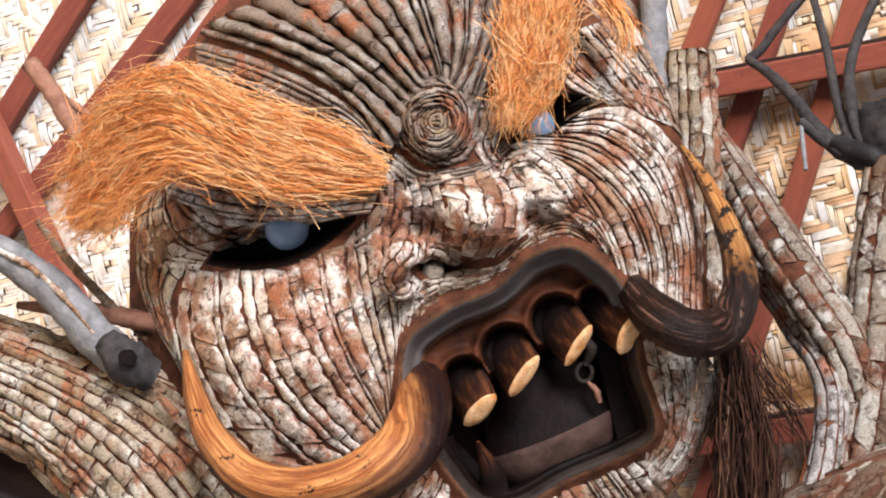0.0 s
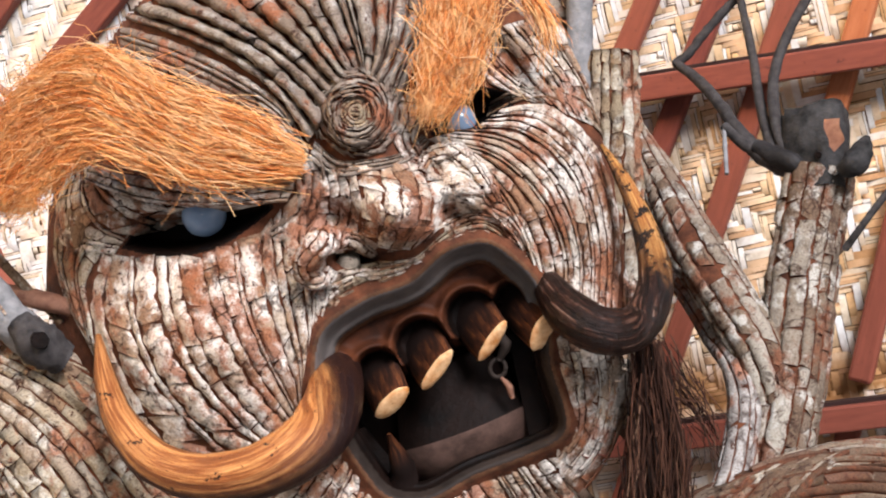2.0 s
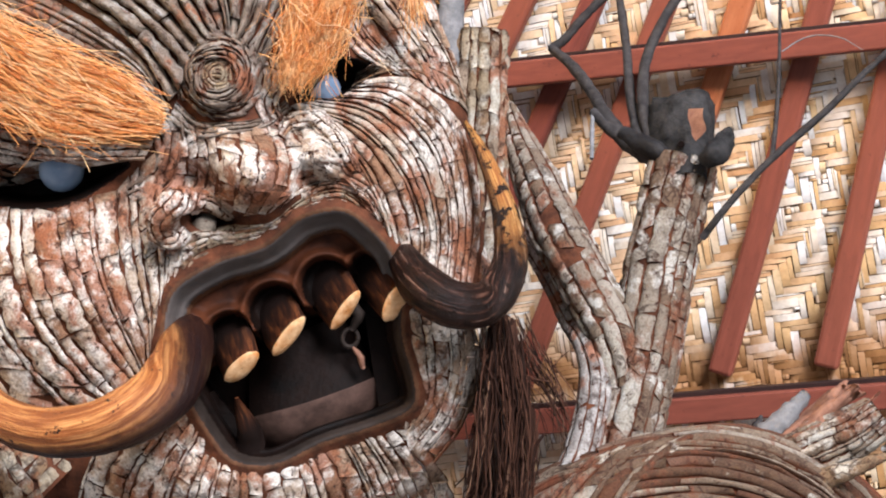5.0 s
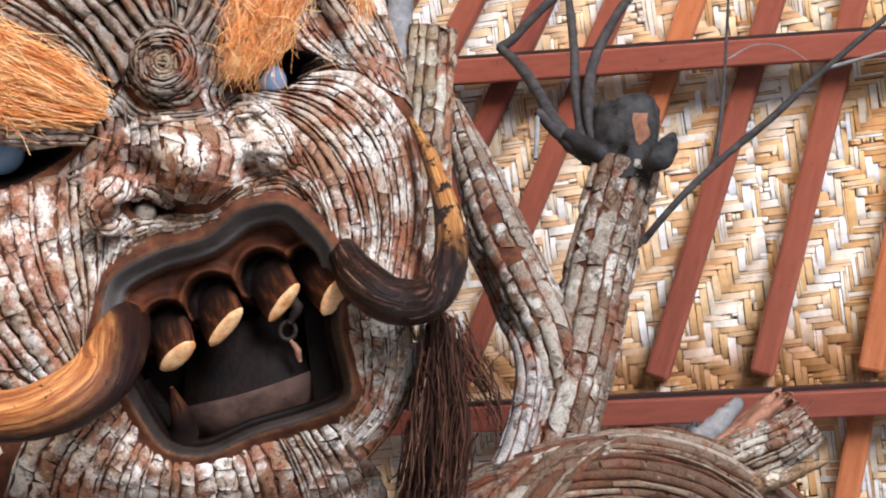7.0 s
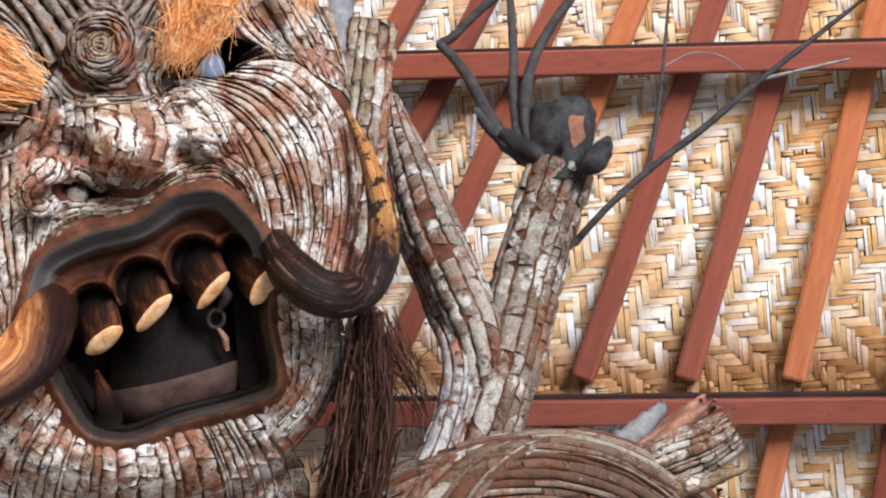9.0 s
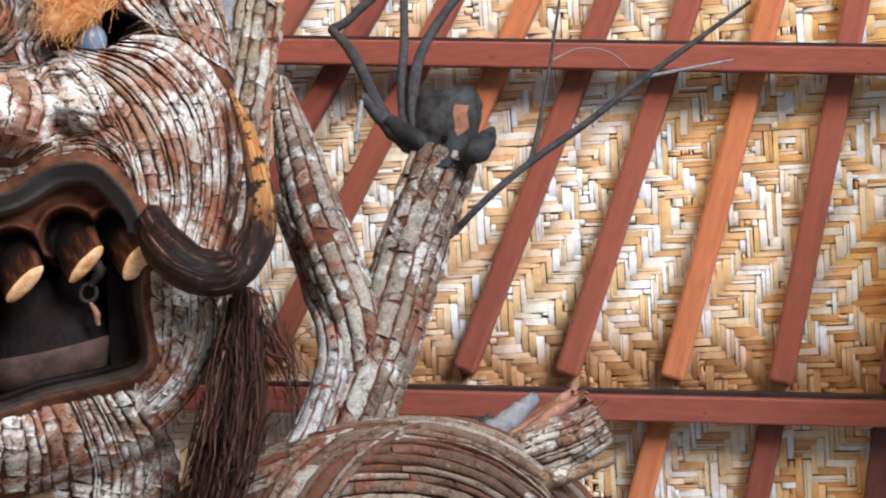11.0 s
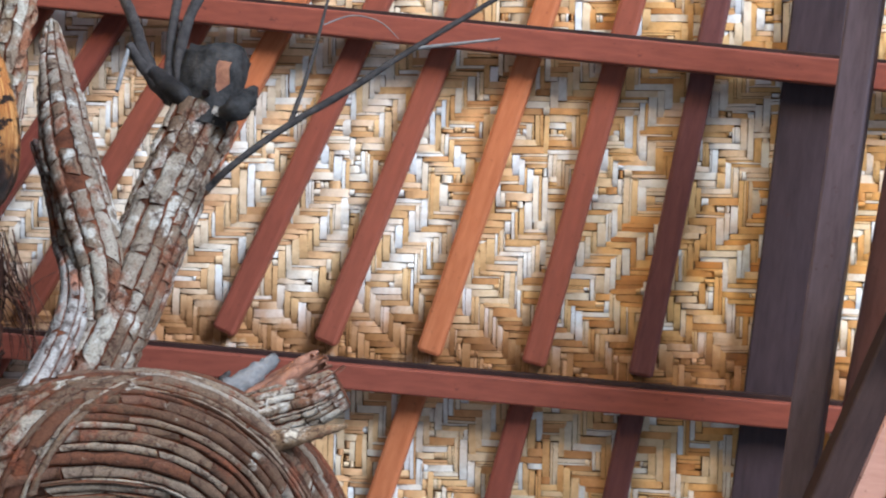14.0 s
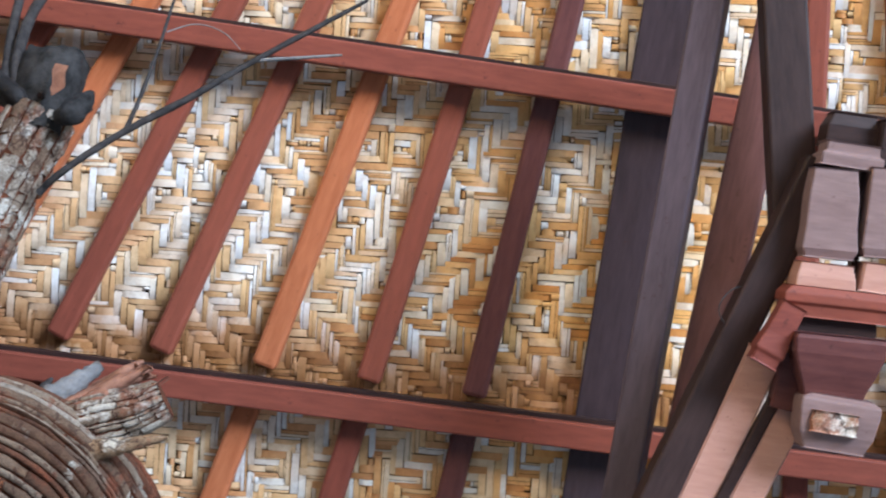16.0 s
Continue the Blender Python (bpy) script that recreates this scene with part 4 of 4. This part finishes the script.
fibres(s, BROW_R, 2400, RB, 0.0006, hair_mat, 33, (0.2, 0.6), 9.0, (-0.008, 0.03))
fibres(s, BROW_R, 200, RB, 0.0007, hair_mat, 37, (0.2, 0.5), 22.0, (0.0, 0.04))
TUFT = [[(1010, -40), (1060, 0), (1095, 50), (1105, 120)], [(1030, -50), (1085, 0), (1115, 50), (1120, 110)]]
fibres(tuft, TUFT, 160, lambda x, y, h=0.0: S0.at(x, y, FACE - 0.01 - h), 0.0009, hair_mat, 34, (0.3, 0.7), 8.0)
brow = tagged(new("fibre_brow"), "upright tuft of orange coconut fibre as an eyebrow", "eyebrow", "brows")
part("pad", pad, brow)
tagged(part("fibre_mass", s, brow), "loose orange coconut fibres", kind="stuff")
tagged(part("side_tuft", tuft, brow), "sparse orange fibre tuft", kind="stuff")

# shoulders wrapped in bark
arm = limb(statue, [S0.at(-260, 560, 3.02), S0.at(-60, 640, 3.0), S0.at(110, 720, 2.98), S0.at(300, 840, 2.98), S0.at(440, 980, 3.02)], [0.075, 0.085, 0.105, 0.15, 0.2], inner)
strips(statue, [[(0, -300), (500, -340), (1000, -300)], [(0, 0), (500, -40), (1000, 0)], [(0, 300), (500, 260), (1000, 300)]], 22, arm, bark_olive, (25, 120), 0.010, seed=41, step=20)
shoulder = limb(statue, [S7.at(540, 1230, 3.16), S7.at(740, 1060, 3.10), S7.at(960, 930, 2.98), S7.at(1180, 902, 2.96), S7.at(1340, 990, 3.05), S7.at(1400, 1120, 3.1)], [0.12, 0.13, 0.125, 0.125, 0.12, 0.12], inner)
strips(statue, [[(0, -320), (500, -380), (1000, -320)], [(0, 0), (500, -60), (1000, 0)], [(0, 320), (500, 260), (1000, 320)]], 46, shoulder, bark_brown, (40, 260), 0.009, seed=43, step=25, arch=0.45, uneven=0.85)
strips(statue, [[(330, 200), (360, 100), (400, 0), (450, -100), (520, -200)], [(450, 200), (470, 100), (510, 0), (560, -100), (620, -200)]], 8, lambda u, a, h=0.0: shoulder(u, a, h + 0.006), bark_brown, (60, 220), 0.007, seed=44, step=20)

column = limb(statue, [S0.at(1225, 560, 3.06), S0.at(1225, 400, 3.04), S0.at(1222, 240, 3.02), S0.at(1216, 90, 3.02)], [0.05, 0.045, 0.042, 0.036], inner)
strips(statue, [[(0, -320), (1000, -320)], [(0, 0), (1000, 0)], [(0, 320), (1000, 320)]], 9, column, bark_olive, (60, 200), 0.010, seed=45, step=40)

# beard of dark roots
BEARD = [[(1282, 600), (1280, 680), (1276, 780), (1270, 900), (1262, 1040)], [(1300, 600), (1310, 700), (1320, 800), (1330, 900), (1330, 1040)], [(1312, 600), (1335, 690), (1362, 790), (1366, 900), (1360, 1040)]]
s = Shape()
fibres(s, BEARD, 1000, lambda x, y, h=0.0: S0.at(x, y, 2.93 - h), 0.0026, root_mat, 50, (0.3, 0.8), 5.0, (-0.07, 0.04))
fibres(s, BEARD, 420, lambda x, y, h=0.0: S0.at(x, y, 2.90 - h), 0.0013, root_mat, 52, (0.2, 0.6), 9.0, (0.0, 0.05))
STRAY = [[(1310, 600), (1330, 660), (1390, 740), (1420, 800)], [(1320, 600), (1370, 680), (1430, 790), (1440, 860)]]
fibres(s, STRAY, 40, lambda x, y, h=0.0: S0.at(x, y, 2.98 - h), 0.0012, root_mat, 51, (0.5, 0.95), 16.0)
beard = tagged(new("root_beard"), "hanging beard of dark brown fibrous roots beside the jaw", "beard")
tagged(part("root_mass", s, beard), "tangled dark brown roots with a few pale ones", kind="stuff")
ob = new("demon_statue", statue.mesh("demon_statue"))
tagged(ob, "giant demon statue covered in pale peeling bark with gaping mouth", "statue")

# ---- dead tree beside the statue ----
def seven(pts):
    return [S7.on_y(x, y, d) for x, y, d in pts]


tree = new("dead_tree")
tagged(tree, "leafless dead tree with flaking grey bark and a charred top", "tree")
s = Shape()
base = S7.on_y(945, 900, 2.69)
on = limb(s, [np.array((base[0] - 0.05, base[1] + 0.1, -0.01)), base + (0, 0.05, -1.2)] + seven([(945, 900, 2.69), (985, 780, 2.65), (1012, 690, 2.62), (1038, 590, 2.59), (1056, 490, 2.56), (1082, 390, 2.52), (1110, 290, 2.48)]), [0.09, 0.08, 0.066, 0.054, 0.053, 0.056, 0.059, 0.060, 0.056], inner)
strips(s, [[(0, -500), (1300, -500)], [(0, 0), (1300, 0)], [(0, 500), (1300, 500)]], 15, lambda u, a, h=0.0: on(660 + u / 3.82, a, h), bark_tree, (28, 110), 0.007, seed=60, step=9, gap=3, bare=0.02, ragged=0.10, arch=0.5, uneven=0.45)
part("trunk", s, tree)
s = Shape()
on = limb(s, seven([(992, 690, 2.60), (978, 610, 2.56), (930, 500, 2.53), (880, 400, 2.51), (842, 300, 2.50), (818, 235, 2.5), (803, 180, 2.5)]), [0.034, 0.044, 0.046, 0.046, 0.040, 0.027, 0.008], inner)
strips(s, [[(0, -500), (1000, -500)], [(0, 0), (1000, 0)], [(0, 500), (1000, 500)]], 12, on, bark_tree, (45, 170), 0.006, seed=61, step=14, gap=4, bare=0.02, ragged=0.10, arch=0.5, uneven=0.45)
part("limb", s, tree)
s = Shape()
on = limb(s, seven([(806, 392, 2.66), (835, 435, 2.64), (868, 492, 2.61), (902, 556, 2.58), (932, 612, 2.56), (941, 662, 2.56), (934, 722, 2.57), (912, 800, 2.58), (880, 870, 2.59)]), [0.010, 0.013, 0.015, 0.017, 0.024, 0.025, 0.026, 0.027, 0.028], inner)
strips(s, [[(0, -500), (1000, -500)], [(0, 0), (1000, 0)], [(0, 500), (1000, 500)]], 9, on, bark_grey, (80, 300), 0.004, seed=62, step=20, gap=5, bare=0.02, ragged=0.08, arch=0.4)
part("limb", s, tree)

# charred stump on top, with a knothole and a bare patch
s = Shape()
rng = np.random.default_rng(8)
ctr, ax = S7.on_y(1108, 292, 2.48), S7.on_y(1112, 195, 2.46) - S7.on_y(1108, 292, 2.48)
ht = np.linalg.norm(ax)
ax = ax / ht
e1 = np.cross(ax, S7.ahead)
e1 /= np.linalg.norm(e1)
e2 = np.cross(e1, ax)
ang = np.linspace(0, 2 * math.pi, 40, endpoint=False)
rows = []
jag = rng.uniform(-0.05, 0.05, 40)
for f in np.linspace(-0.45, 1, 11):
    r_ = (0.054 + 0.006 * math.sin(max(f, -0.3) * 2.2)) * (1 + 0.06 * np.sin(3 * ang + 1) + 0.03 * np.sin(7 * ang + 4 * f) + rng.uniform(-0.025, 0.025, 40))
    top = ht * (f + (0.05 * np.sin(2 * ang + 0.5) + jag) * f * f)
    rows.append(ctr + r_[:, None] * (np.cos(ang)[:, None] * e1 + np.sin(ang)[:, None] * e2) + top[:, None] * ax)
rows.append(ctr + 0.028 * (np.cos(ang)[:, None] * e1 + np.sin(ang)[:, None] * e2) + ht * 0.7 * ax)
rows.append(ctr + 0.002 * (np.cos(ang)[:, None] * e1 + np.sin(ang)[:, None] * e2) + ht * 0.6 * ax)
s.grid(rows, burnt_grey, closed=True)
stump = part("stump", s, tree, "charred grey broken top")
s = Shape()
patch = []
for x in np.linspace(1122, 1148, 6):
    patch.append([S7.on_y(x + 3 * math.sin(y / 9), y, 2.384 - 0.0006 * (x - 1110)) for y in np.linspace(200, 258 - abs(x - 1132) * 1.2, 8)])
s.grid(patch, stick_red)
part("bare_patch", s, stump, "pinkish bare wood patch")
s = Shape()
s.tube([S7.on_y(1106, 262, 2.43), S7.on_y(1106, 262, 2.405)], [0.007, 0.006], char, 10, face=(1, 0, 0))
part("knothole", s, stump, "small black knothole")
s = Shape()
s.tube(curve(seven([(1140, 292, 2.43), (1164, 282, 2.42), (1180, 262, 2.42), (1192, 238, 2.42)]), 14), [0.012, 0.024, 0.020, 0.007], burnt_grey, 11, 0.14, seed=3, cap_mat=char)
part("splinter", s, stump, "blackened split nub")
s = Shape()
s.tube(curve(seven([(1092, 292, 2.45), (1060, 272, 2.44), (1030, 256, 2.44), (1005, 238, 2.44)]), 14), [0.012, 0.020, 0.018, 0.014], burnt_dark, 14, 0.10, seed=7)
part("twig_base", s, stump, "blackened root of the twigs")

TWIGS = [
    ([(1060, 285, 2.46), (1020, 262, 2.45), (985, 222, 2.46), (950, 160, 2.47), (918, 115, 2.48), (884, 84, 2.48)], [0.017, 0.016, 0.0135, 0.0115, 0.011, 0.009]),
    ([(882, 86, 2.48), (905, 72, 2.48), (930, 45, 2.47), (960, 15, 2.46), (1010, -30, 2.45)], [0.009, 0.009, 0.009, 0.009, 0.008]),
    ([(1040, 285, 2.46), (1022, 190, 2.46), (1015, 80, 2.45), (1007, 0, 2.44), (1002, -60, 2.43)], [0.012, 0.010, 0.009, 0.008, 0.008]),
    ([(1062, 285, 2.46), (1042, 200, 2.45), (1052, 105, 2.44), (1075, 55, 2.43), (1110, 0, 2.42), (1150, -50, 2.41)], [0.011, 0.012, 0.011, 0.010, 0.009, 0.008]),
    ([(1000, 245, 2.45), (975, 225, 2.44), (952, 198, 2.43)], [0.014, 0.010, 0.009]),
    ([(1138, 428, 2.50), (1160, 400, 2.47), (1205, 350, 2.46), (1267, 290, 2.45), (1350, 222, 2.44), (1440, 140, 2.43), (1510, 80, 2.42), (1640, -30, 2.40)], [0.0065, 0.0065, 0.0065, 0.0065, 0.006, 0.0055, 0.005, 0.003]),
    ([(1264, 294, 2.45), (1272, 240, 2.45), (1282, 140, 2.44), (1286, 60, 2.43), (1292, -60, 2.42)], [0.005, 0.004, 0.0032, 0.0028, 0.002]),
    ([(1288, 105, 2.44), (1330, 82, 2.44), (1390, 84, 2.43), (1430, 108, 2.43)], [0.0014, 0.0014, 0.0012, 0.0008]),
    ([(1460, 122, 2.43), (1540, 100, 2.42), (1620, 78, 2.41)], [0.004, 0.003, 0.002]),
    ([(952, 205, 2.43), (950, 240, 2.43), (948, 282, 2.43)], [0.004, 0.0045, 0.004]),
]
for pts, rad in TWIGS:
    s = Shape()
    s.tube(curve(seven(pts), 26), rad, dark_twig if rad[0] > 0.004 else grey_wood, 8, 0.10, seed=int(pts[0][0]))
    part("twig", s, tree)

# ---- broken branches lying on the shoulder ----
stubs = [
    ("broken_branch", [(1270, 830, 2.68), (1340, 800, 2.67), (1400, 775, 2.66), (1440, 748, 2.65)], [0.040, 0.042, 0.038, 0.030], grey_wood, "thick broken grey branch stub on the bark shoulder"),
    ("split_branch", [(1265, 810, 2.66), (1320, 760, 2.65), (1370, 715, 2.64), (1398, 692, 2.63)], [0.030, 0.030, 0.026, 0.015], stick_red, "split red-brown branch piece on the bark shoulder"),
    ("curled_bark", [(1395, 745, 2.62), (1425, 745, 2.62), (1435, 725, 2.62), (1415, 712, 2.62)], [0.018, 0.016, 0.014, 0.006], stick_red, "curled red-brown bark scrap on a broken branch"),
    ("grey_stick", [(1215, 800, 2.66), (1260, 760, 2.65), (1312, 708, 2.64)], [0.022, 0.020, 0.010], grey_wood, "short weathered grey stick on the bark shoulder"),
    ("pale_stick", [(1330, 862, 2.66), (1390, 842, 2.64), (1466, 816, 2.63)], [0.020, 0.014, 0.004], bark_olive, "thin pale green-grey stick on the bark shoulder"),
    ("dark_stub", [(1225, 790, 2.66), (1222, 768, 2.65), (1230, 745, 2.65)], [0.012, 0.010, 0.003], dark_twig, "small dark stub on the bark shoulder"),
]
for name, pts, rad, m, label in stubs:
    s = Shape()
    if name == "broken_branch":
        on = limb(s, seven(pts), rad, inner)
        strips(s, [[(0, -330), (1000, -330)], [(0, 0), (1000, 0)], [(0, 330), (1000, 330)]], 12, on, bark_tree, (120, 500), 0.007, seed=66, step=40, gap=10)
    elif name == "split_branch":
        rng = np.random.default_rng(12)
        pieces = []
        for k in range(9):
            off = rng.normal(0, 9, 2)
            c = [(x + off[0], y + off[1] * 0.8, d + rng.uniform(-0.02, 0.02)) for x, y, d in pts]
            c[-1] = (c[-1][0] + rng.uniform(-14, 10), c[-1][1] + rng.uniform(-6, 14), c[-1][2])
            sp = Shape()
            sp.tube(curve(seven(c), 12), [0.012, 0.013, 0.011, 0.003], m, 5, 0.2, seed=k, flat=0.6)
            pieces.append(sp)
    elif name == "curled_bark":
        a, b = S7.on_y(1392, 752, 2.63), S7.on_y(1432, 716, 2.62)
        sheet = []
        for f in np.linspace(0, 1, 7):
            c = a + f * (b - a)
            sheet.append([c + (0.010 + 0.0022 * g) * (math.cos(g) * np.array((0.6, 0.1, 0.8)) + math.sin(g) * np.array((0.3, -0.9, -0.1))) for g in np.linspace(0, 5.5 + 0.5 * math.sin(9 * f), 18)])
        s.grid(sheet, m)
    else:
        s.tube(curve(seven(pts), 22), rad, m, 9, 0.16, seed=len(name))
    if name == "split_branch":
        whole = tagged(new(name), label, "branch")
        for sp in pieces:
            part("splinter", sp, whole)
    else:
        tagged(part(name, s), label, "branch")

# ---- branches and sticks on the other side of the head ----
sticks = [
    ("grey_branch", [(-160, 420, 2.90), (-20, 440, 2.90), (60, 485, 2.89), (130, 550, 2.88), (185, 612, 2.88), (232, 645, 2.90)], [0.022, 0.026, 0.029, 0.031, 0.034, 0.032], grey_wood, "thick weathered grey branch beside the statue's cheek"),
    ("grey_stick", [(1160, -80, 3.04), (1158, 60, 3.03), (1165, 140, 3.02), (1190, 220, 3.02), (1200, 300, 3.03)], [0.024, 0.023, 0.023, 0.021, 0.018], grey_wood, "smooth grey branch rising behind the head"),
    ("red_stick", [(30, 540, 2.97), (110, 548, 2.97), (180, 555, 2.96), (240, 566, 2.95), (330, 590, 2.98)], [0.006, 0.014, 0.017, 0.016, 0.012], stick_red, "split red-brown stick behind the grey branch"),
    ("brown_stick", [(52, 112, 3.0), (90, 160, 2.98), (128, 222, 2.95), (180, 300, 2.92)], [0.015, 0.016, 0.016, 0.014], stick_red, "broken brown stick behind the fibre eyebrow"),
    ("brown_stick", [(95, 165, 3.0), (125, 182, 2.98), (160, 205, 2.95)], [0.004, 0.007, 0.006], stick_red, "short brown twig behind the fibre eyebrow"),
    ("pale_twig", [(66, 392, 2.98), (120, 460, 2.96), (190, 535, 2.95), (260, 600, 2.97)], [0.005, 0.008, 0.008, 0.006], bark_olive, "thin pale twig behind the cheek"),
]
for name, pts, rad, m, label in sticks:
    s = Shape()
    s.tube(curve([S0.at(*p) for p in pts], 24), rad, m, 12, 0.10, seed=len(name))
    tagged(part(name, s), label, "branch")
s = Shape()
s.tube(curve([S0.at(188, 600, 2.86), S0.at(225, 640, 2.85), S0.at(268, 665, 2.87)], 12), [0.020, 0.039, 0.026], dark_twig, 18, 0.14, seed=4)
s.tube([S0.at(226, 634, 2.84), S0.at(226, 634, 2.805)], [0.017, 0.014], char, 12, 0.1, face=(1, 0, 0))
tagged(part("burl", s), "dark hollow burl where the grey branch ends", "burl")
s = Shape()
s.tube(curve([S0.at(-40, 425, 2.868), S0.at(60, 478, 2.858), S0.at(120, 535, 2.848), S0.at(165, 590, 2.845)], 20), [0.003, 0.006, 0.006, 0.002], bark_pale, 6, 0.3, seed=2, flat=0.5)
tagged(part("bark_sliver", s), "pale sliver of bark along the grey branch", "bark")
s = Shape()
blade = []
for f in np.linspace(0, 1, 9):
    w = 9 * math.sin(math.pi * min(1, f * 0.9 + 0.08)) + 0.5
    x, y = 272 + 72 * f, 690 + 82 * f
    blade.append([S0.at(x + g * w * 0.75, y - g * w * 0.66, 2.83 + 0.004 * g * g) for g in (-1, 0, 1)])
s.grid(blade, bark_olive)
tagged(part("dry_leaf", s), "narrow pale dry leaf between arm and cheek", "leaf")

s = Shape()
s.tube([S0.at(-120, 790, 3.12), S0.at(40, 850, 3.12), S0.at(260, 940, 3.12)], [0.05, 0.05, 0.05], wood_dark, 4)
tagged(part("low_beam", s), "dark brown timber below the statue's arm", "beam", kind="structure")

# ---- timbers at the corner of the pavilion ----
def timber(name, p0, p1, w, d0, d1, thick, material, label, turn=0.0):
    a, b = S16.at(*p0, d0), S16.at(*p1, d1)
    along = (b - a) / np.linalg.norm(b - a)
    side = np.cross(along, S16.ahead)
    side /= np.linalg.norm(side)
    deep = np.cross(side, along)
    c, s_ = math.cos(radians(turn)), math.sin(radians(turn))
    side, deep = c * side + s_ * deep, c * deep - s_ * side
    sh = Shape()
    sh.box((0, 0, 0), AXES, (np.linalg.norm(b - a) / 2, w / 2, thick / 2), material)
    ob = part(name, sh, bevel=0.005)
    m = Matrix((along, side, deep)).transposed().to_4x4()
    m.translation = (a + b) / 2
    ob.matrix_world = m
    return tagged(ob, label, "beam", kind="structure")


timber("heavy_beam", (1060, 1100), (1281, -120), 0.058, 3.12, 3.16, 0.085, wood_heavy, "heavy purple-brown beam below the purlins", 14)
timber("red_beam", (1190, 900), (1392, -20), 0.078, 3.16, 3.20, 0.08, wood_rose, "dark maroon beam beside the heavy beam", 12)
timber("strut", (1378, -120), (1405, 420), 0.078, 3.08, 3.02, 0.06, wood_dark, "dark brown upright strut at the roof corner")
timber("diagonal_brace", (1090, 1020), (1450, 290), 0.058, 2.92, 2.98, 0.07, wood_dark, "dark brown diagonal brace against the carved post")
post = new("carved_post")
tagged(post, "pinkish brown twin-plank post with a stepped red capital", "post")


def profile(shape, p0, p1, widths, d, deep, material, lean=0.0):
    """A block with a square section whose width changes from one end to the other."""
    a, b = S16.at(*p0, d), S16.at(*p1, d)
    along = (b - a) / np.linalg.norm(b - a)
    side = np.cross(along, S16.ahead)
    side /= np.linalg.norm(side)
    out = np.cross(side, along)
    rows = []
    for f, w in widths:
        c = a + (b - a) * f
        k = w * deep
        rows.append([c + x * w / 2 * side + y * k / 2 * out for x, y in ((-1, -1), (-0.2, -1), (0.2, -1), (1, -1), (1, 1), (-1, 1))])
    o = shape.grid(rows, material, closed=True, smooth=False)
    n = len(rows)
    shape.poly([o + j for j in range(6)], material)
    shape.poly([o + (n - 1) * 6 + j for j in range(6)][::-1], material)


for nm, p0, p1, widths, d, deep, m in (
    ("plank", (1140, 1070), (1352, 620), ((0, 0.058), (1, 0.058)), 2.93, 1.0, wood_pink),
    ("plank", (1212, 1080), (1400, 722), ((0, 0.052), (1, 0.052)), 2.92, 1.0, wood_pink),
    ("plank", (1100, 1060), (1262, 735), ((0, 0.040), (1, 0.036)), 2.97, 1.0, wood_grey),
    ("gap_strip", (1168, 1080), (1370, 708), ((0, 0.020), (1, 0.020)), 2.905, 1.2, wood_dark),
    ("capital_plate", (1482, 512), (1476, 566), ((0, 0.165), (0.25, 0.190), (0.55, 0.190), (0.6, 0.175), (1, 0.170)), 2.90, 0.6, wood_red),
    ("capital_side", (1404, 540), (1346, 644), ((0, 0.040), (0.5, 0.044), (0.8, 0.052), (0.85, 0.044), (1, 0.044)), 2.85, 1.0, wood_red),
    ("capital_recess", (1472, 560), (1470, 602), ((0, 0.130), (1, 0.130)), 2.90, 0.6, wood_dark),
    ("capital_neck", (1412, 630), (1388, 725), ((0, 0.060), (0.5, 0.058), (1, 0.052)), 2.90, 1.0, wood_maroon),
    ("capital_bowl", (1478, 592), (1466, 708), ((0, 0.140), (0.08, 0.146), (0.3, 0.142), (0.6, 0.122), (0.85, 0.100), (1, 0.092)), 2.86, 0.8, wood_maroon),
    ("pendant", (1482, 700), (1466, 796), ((0, 0.095), (0.1, 0.128), (0.3, 0.128), (0.7, 0.118), (1, 0.095)), 2.85, 0.7, wood_grey),
    ("pendant_inset", (1478, 730), (1472, 768), ((0, 0.07), (0.5, 0.078), (1, 0.07)), 2.81, 0.3, bark_pale),
    ("block", (1450, 518), (1456, 466), ((0, 0.100), (0.5, 0.096), (1, 0.084)), 2.91, 0.9, wood_pink),
    ("block", (1458, 458), (1474, 300), ((0, 0.078), (0.1, 0.092), (0.35, 0.084), (0.7, 0.082), (1, 0.070)), 2.92, 0.9, wood_grey),
    ("block", (1498, 300), (1505, 256), ((0, 0.104), (0.5, 0.104), (0.55, 0.09), (1, 0.09)), 2.94, 0.8, wood_grey),
    ("block", (1500, 262), (1508, 205), ((0, 0.092), (0.6, 0.09), (1, 0.07)), 2.97, 0.8, wood_dark),
    ("block", (1552, 520), (1560, 468), ((0, 0.075), (1, 0.068)), 2.91, 0.9, wood_pink),
    ("block", (1560, 458), (1574, 300), ((0, 0.074), (0.1, 0.084), (0.5, 0.076), (1, 0.068)), 2.92, 0.9, wood_grey),
    ("block", (1592, 300), (1602, 220), ((0, 0.092), (1, 0.085)), 2.94, 0.8, wood_dark),
    ("gap_strip", (1504, 520), (1528, 290), ((0, 0.012), (1, 0.012)), 2.95, 3.0, wood_dark),
):
    s = Shape()
    profile(s, p0, p1, widths, d, deep, m)
    part(nm, s, post, bevel=0.003)
s = Shape()
s.tube(curve([S16.at(1322, 505, 2.95), S16.at(1292, 515, 2.93), S16.at(1272, 545, 2.92), S16.at(1282, 572, 2.93), S16.at(1300, 570, 2.95)], 16), [0.0015, 0.0015], dark_twig, 6)
tagged(part("wire_loop", s), "thin dark wire loop on the diagonal brace", "wire")
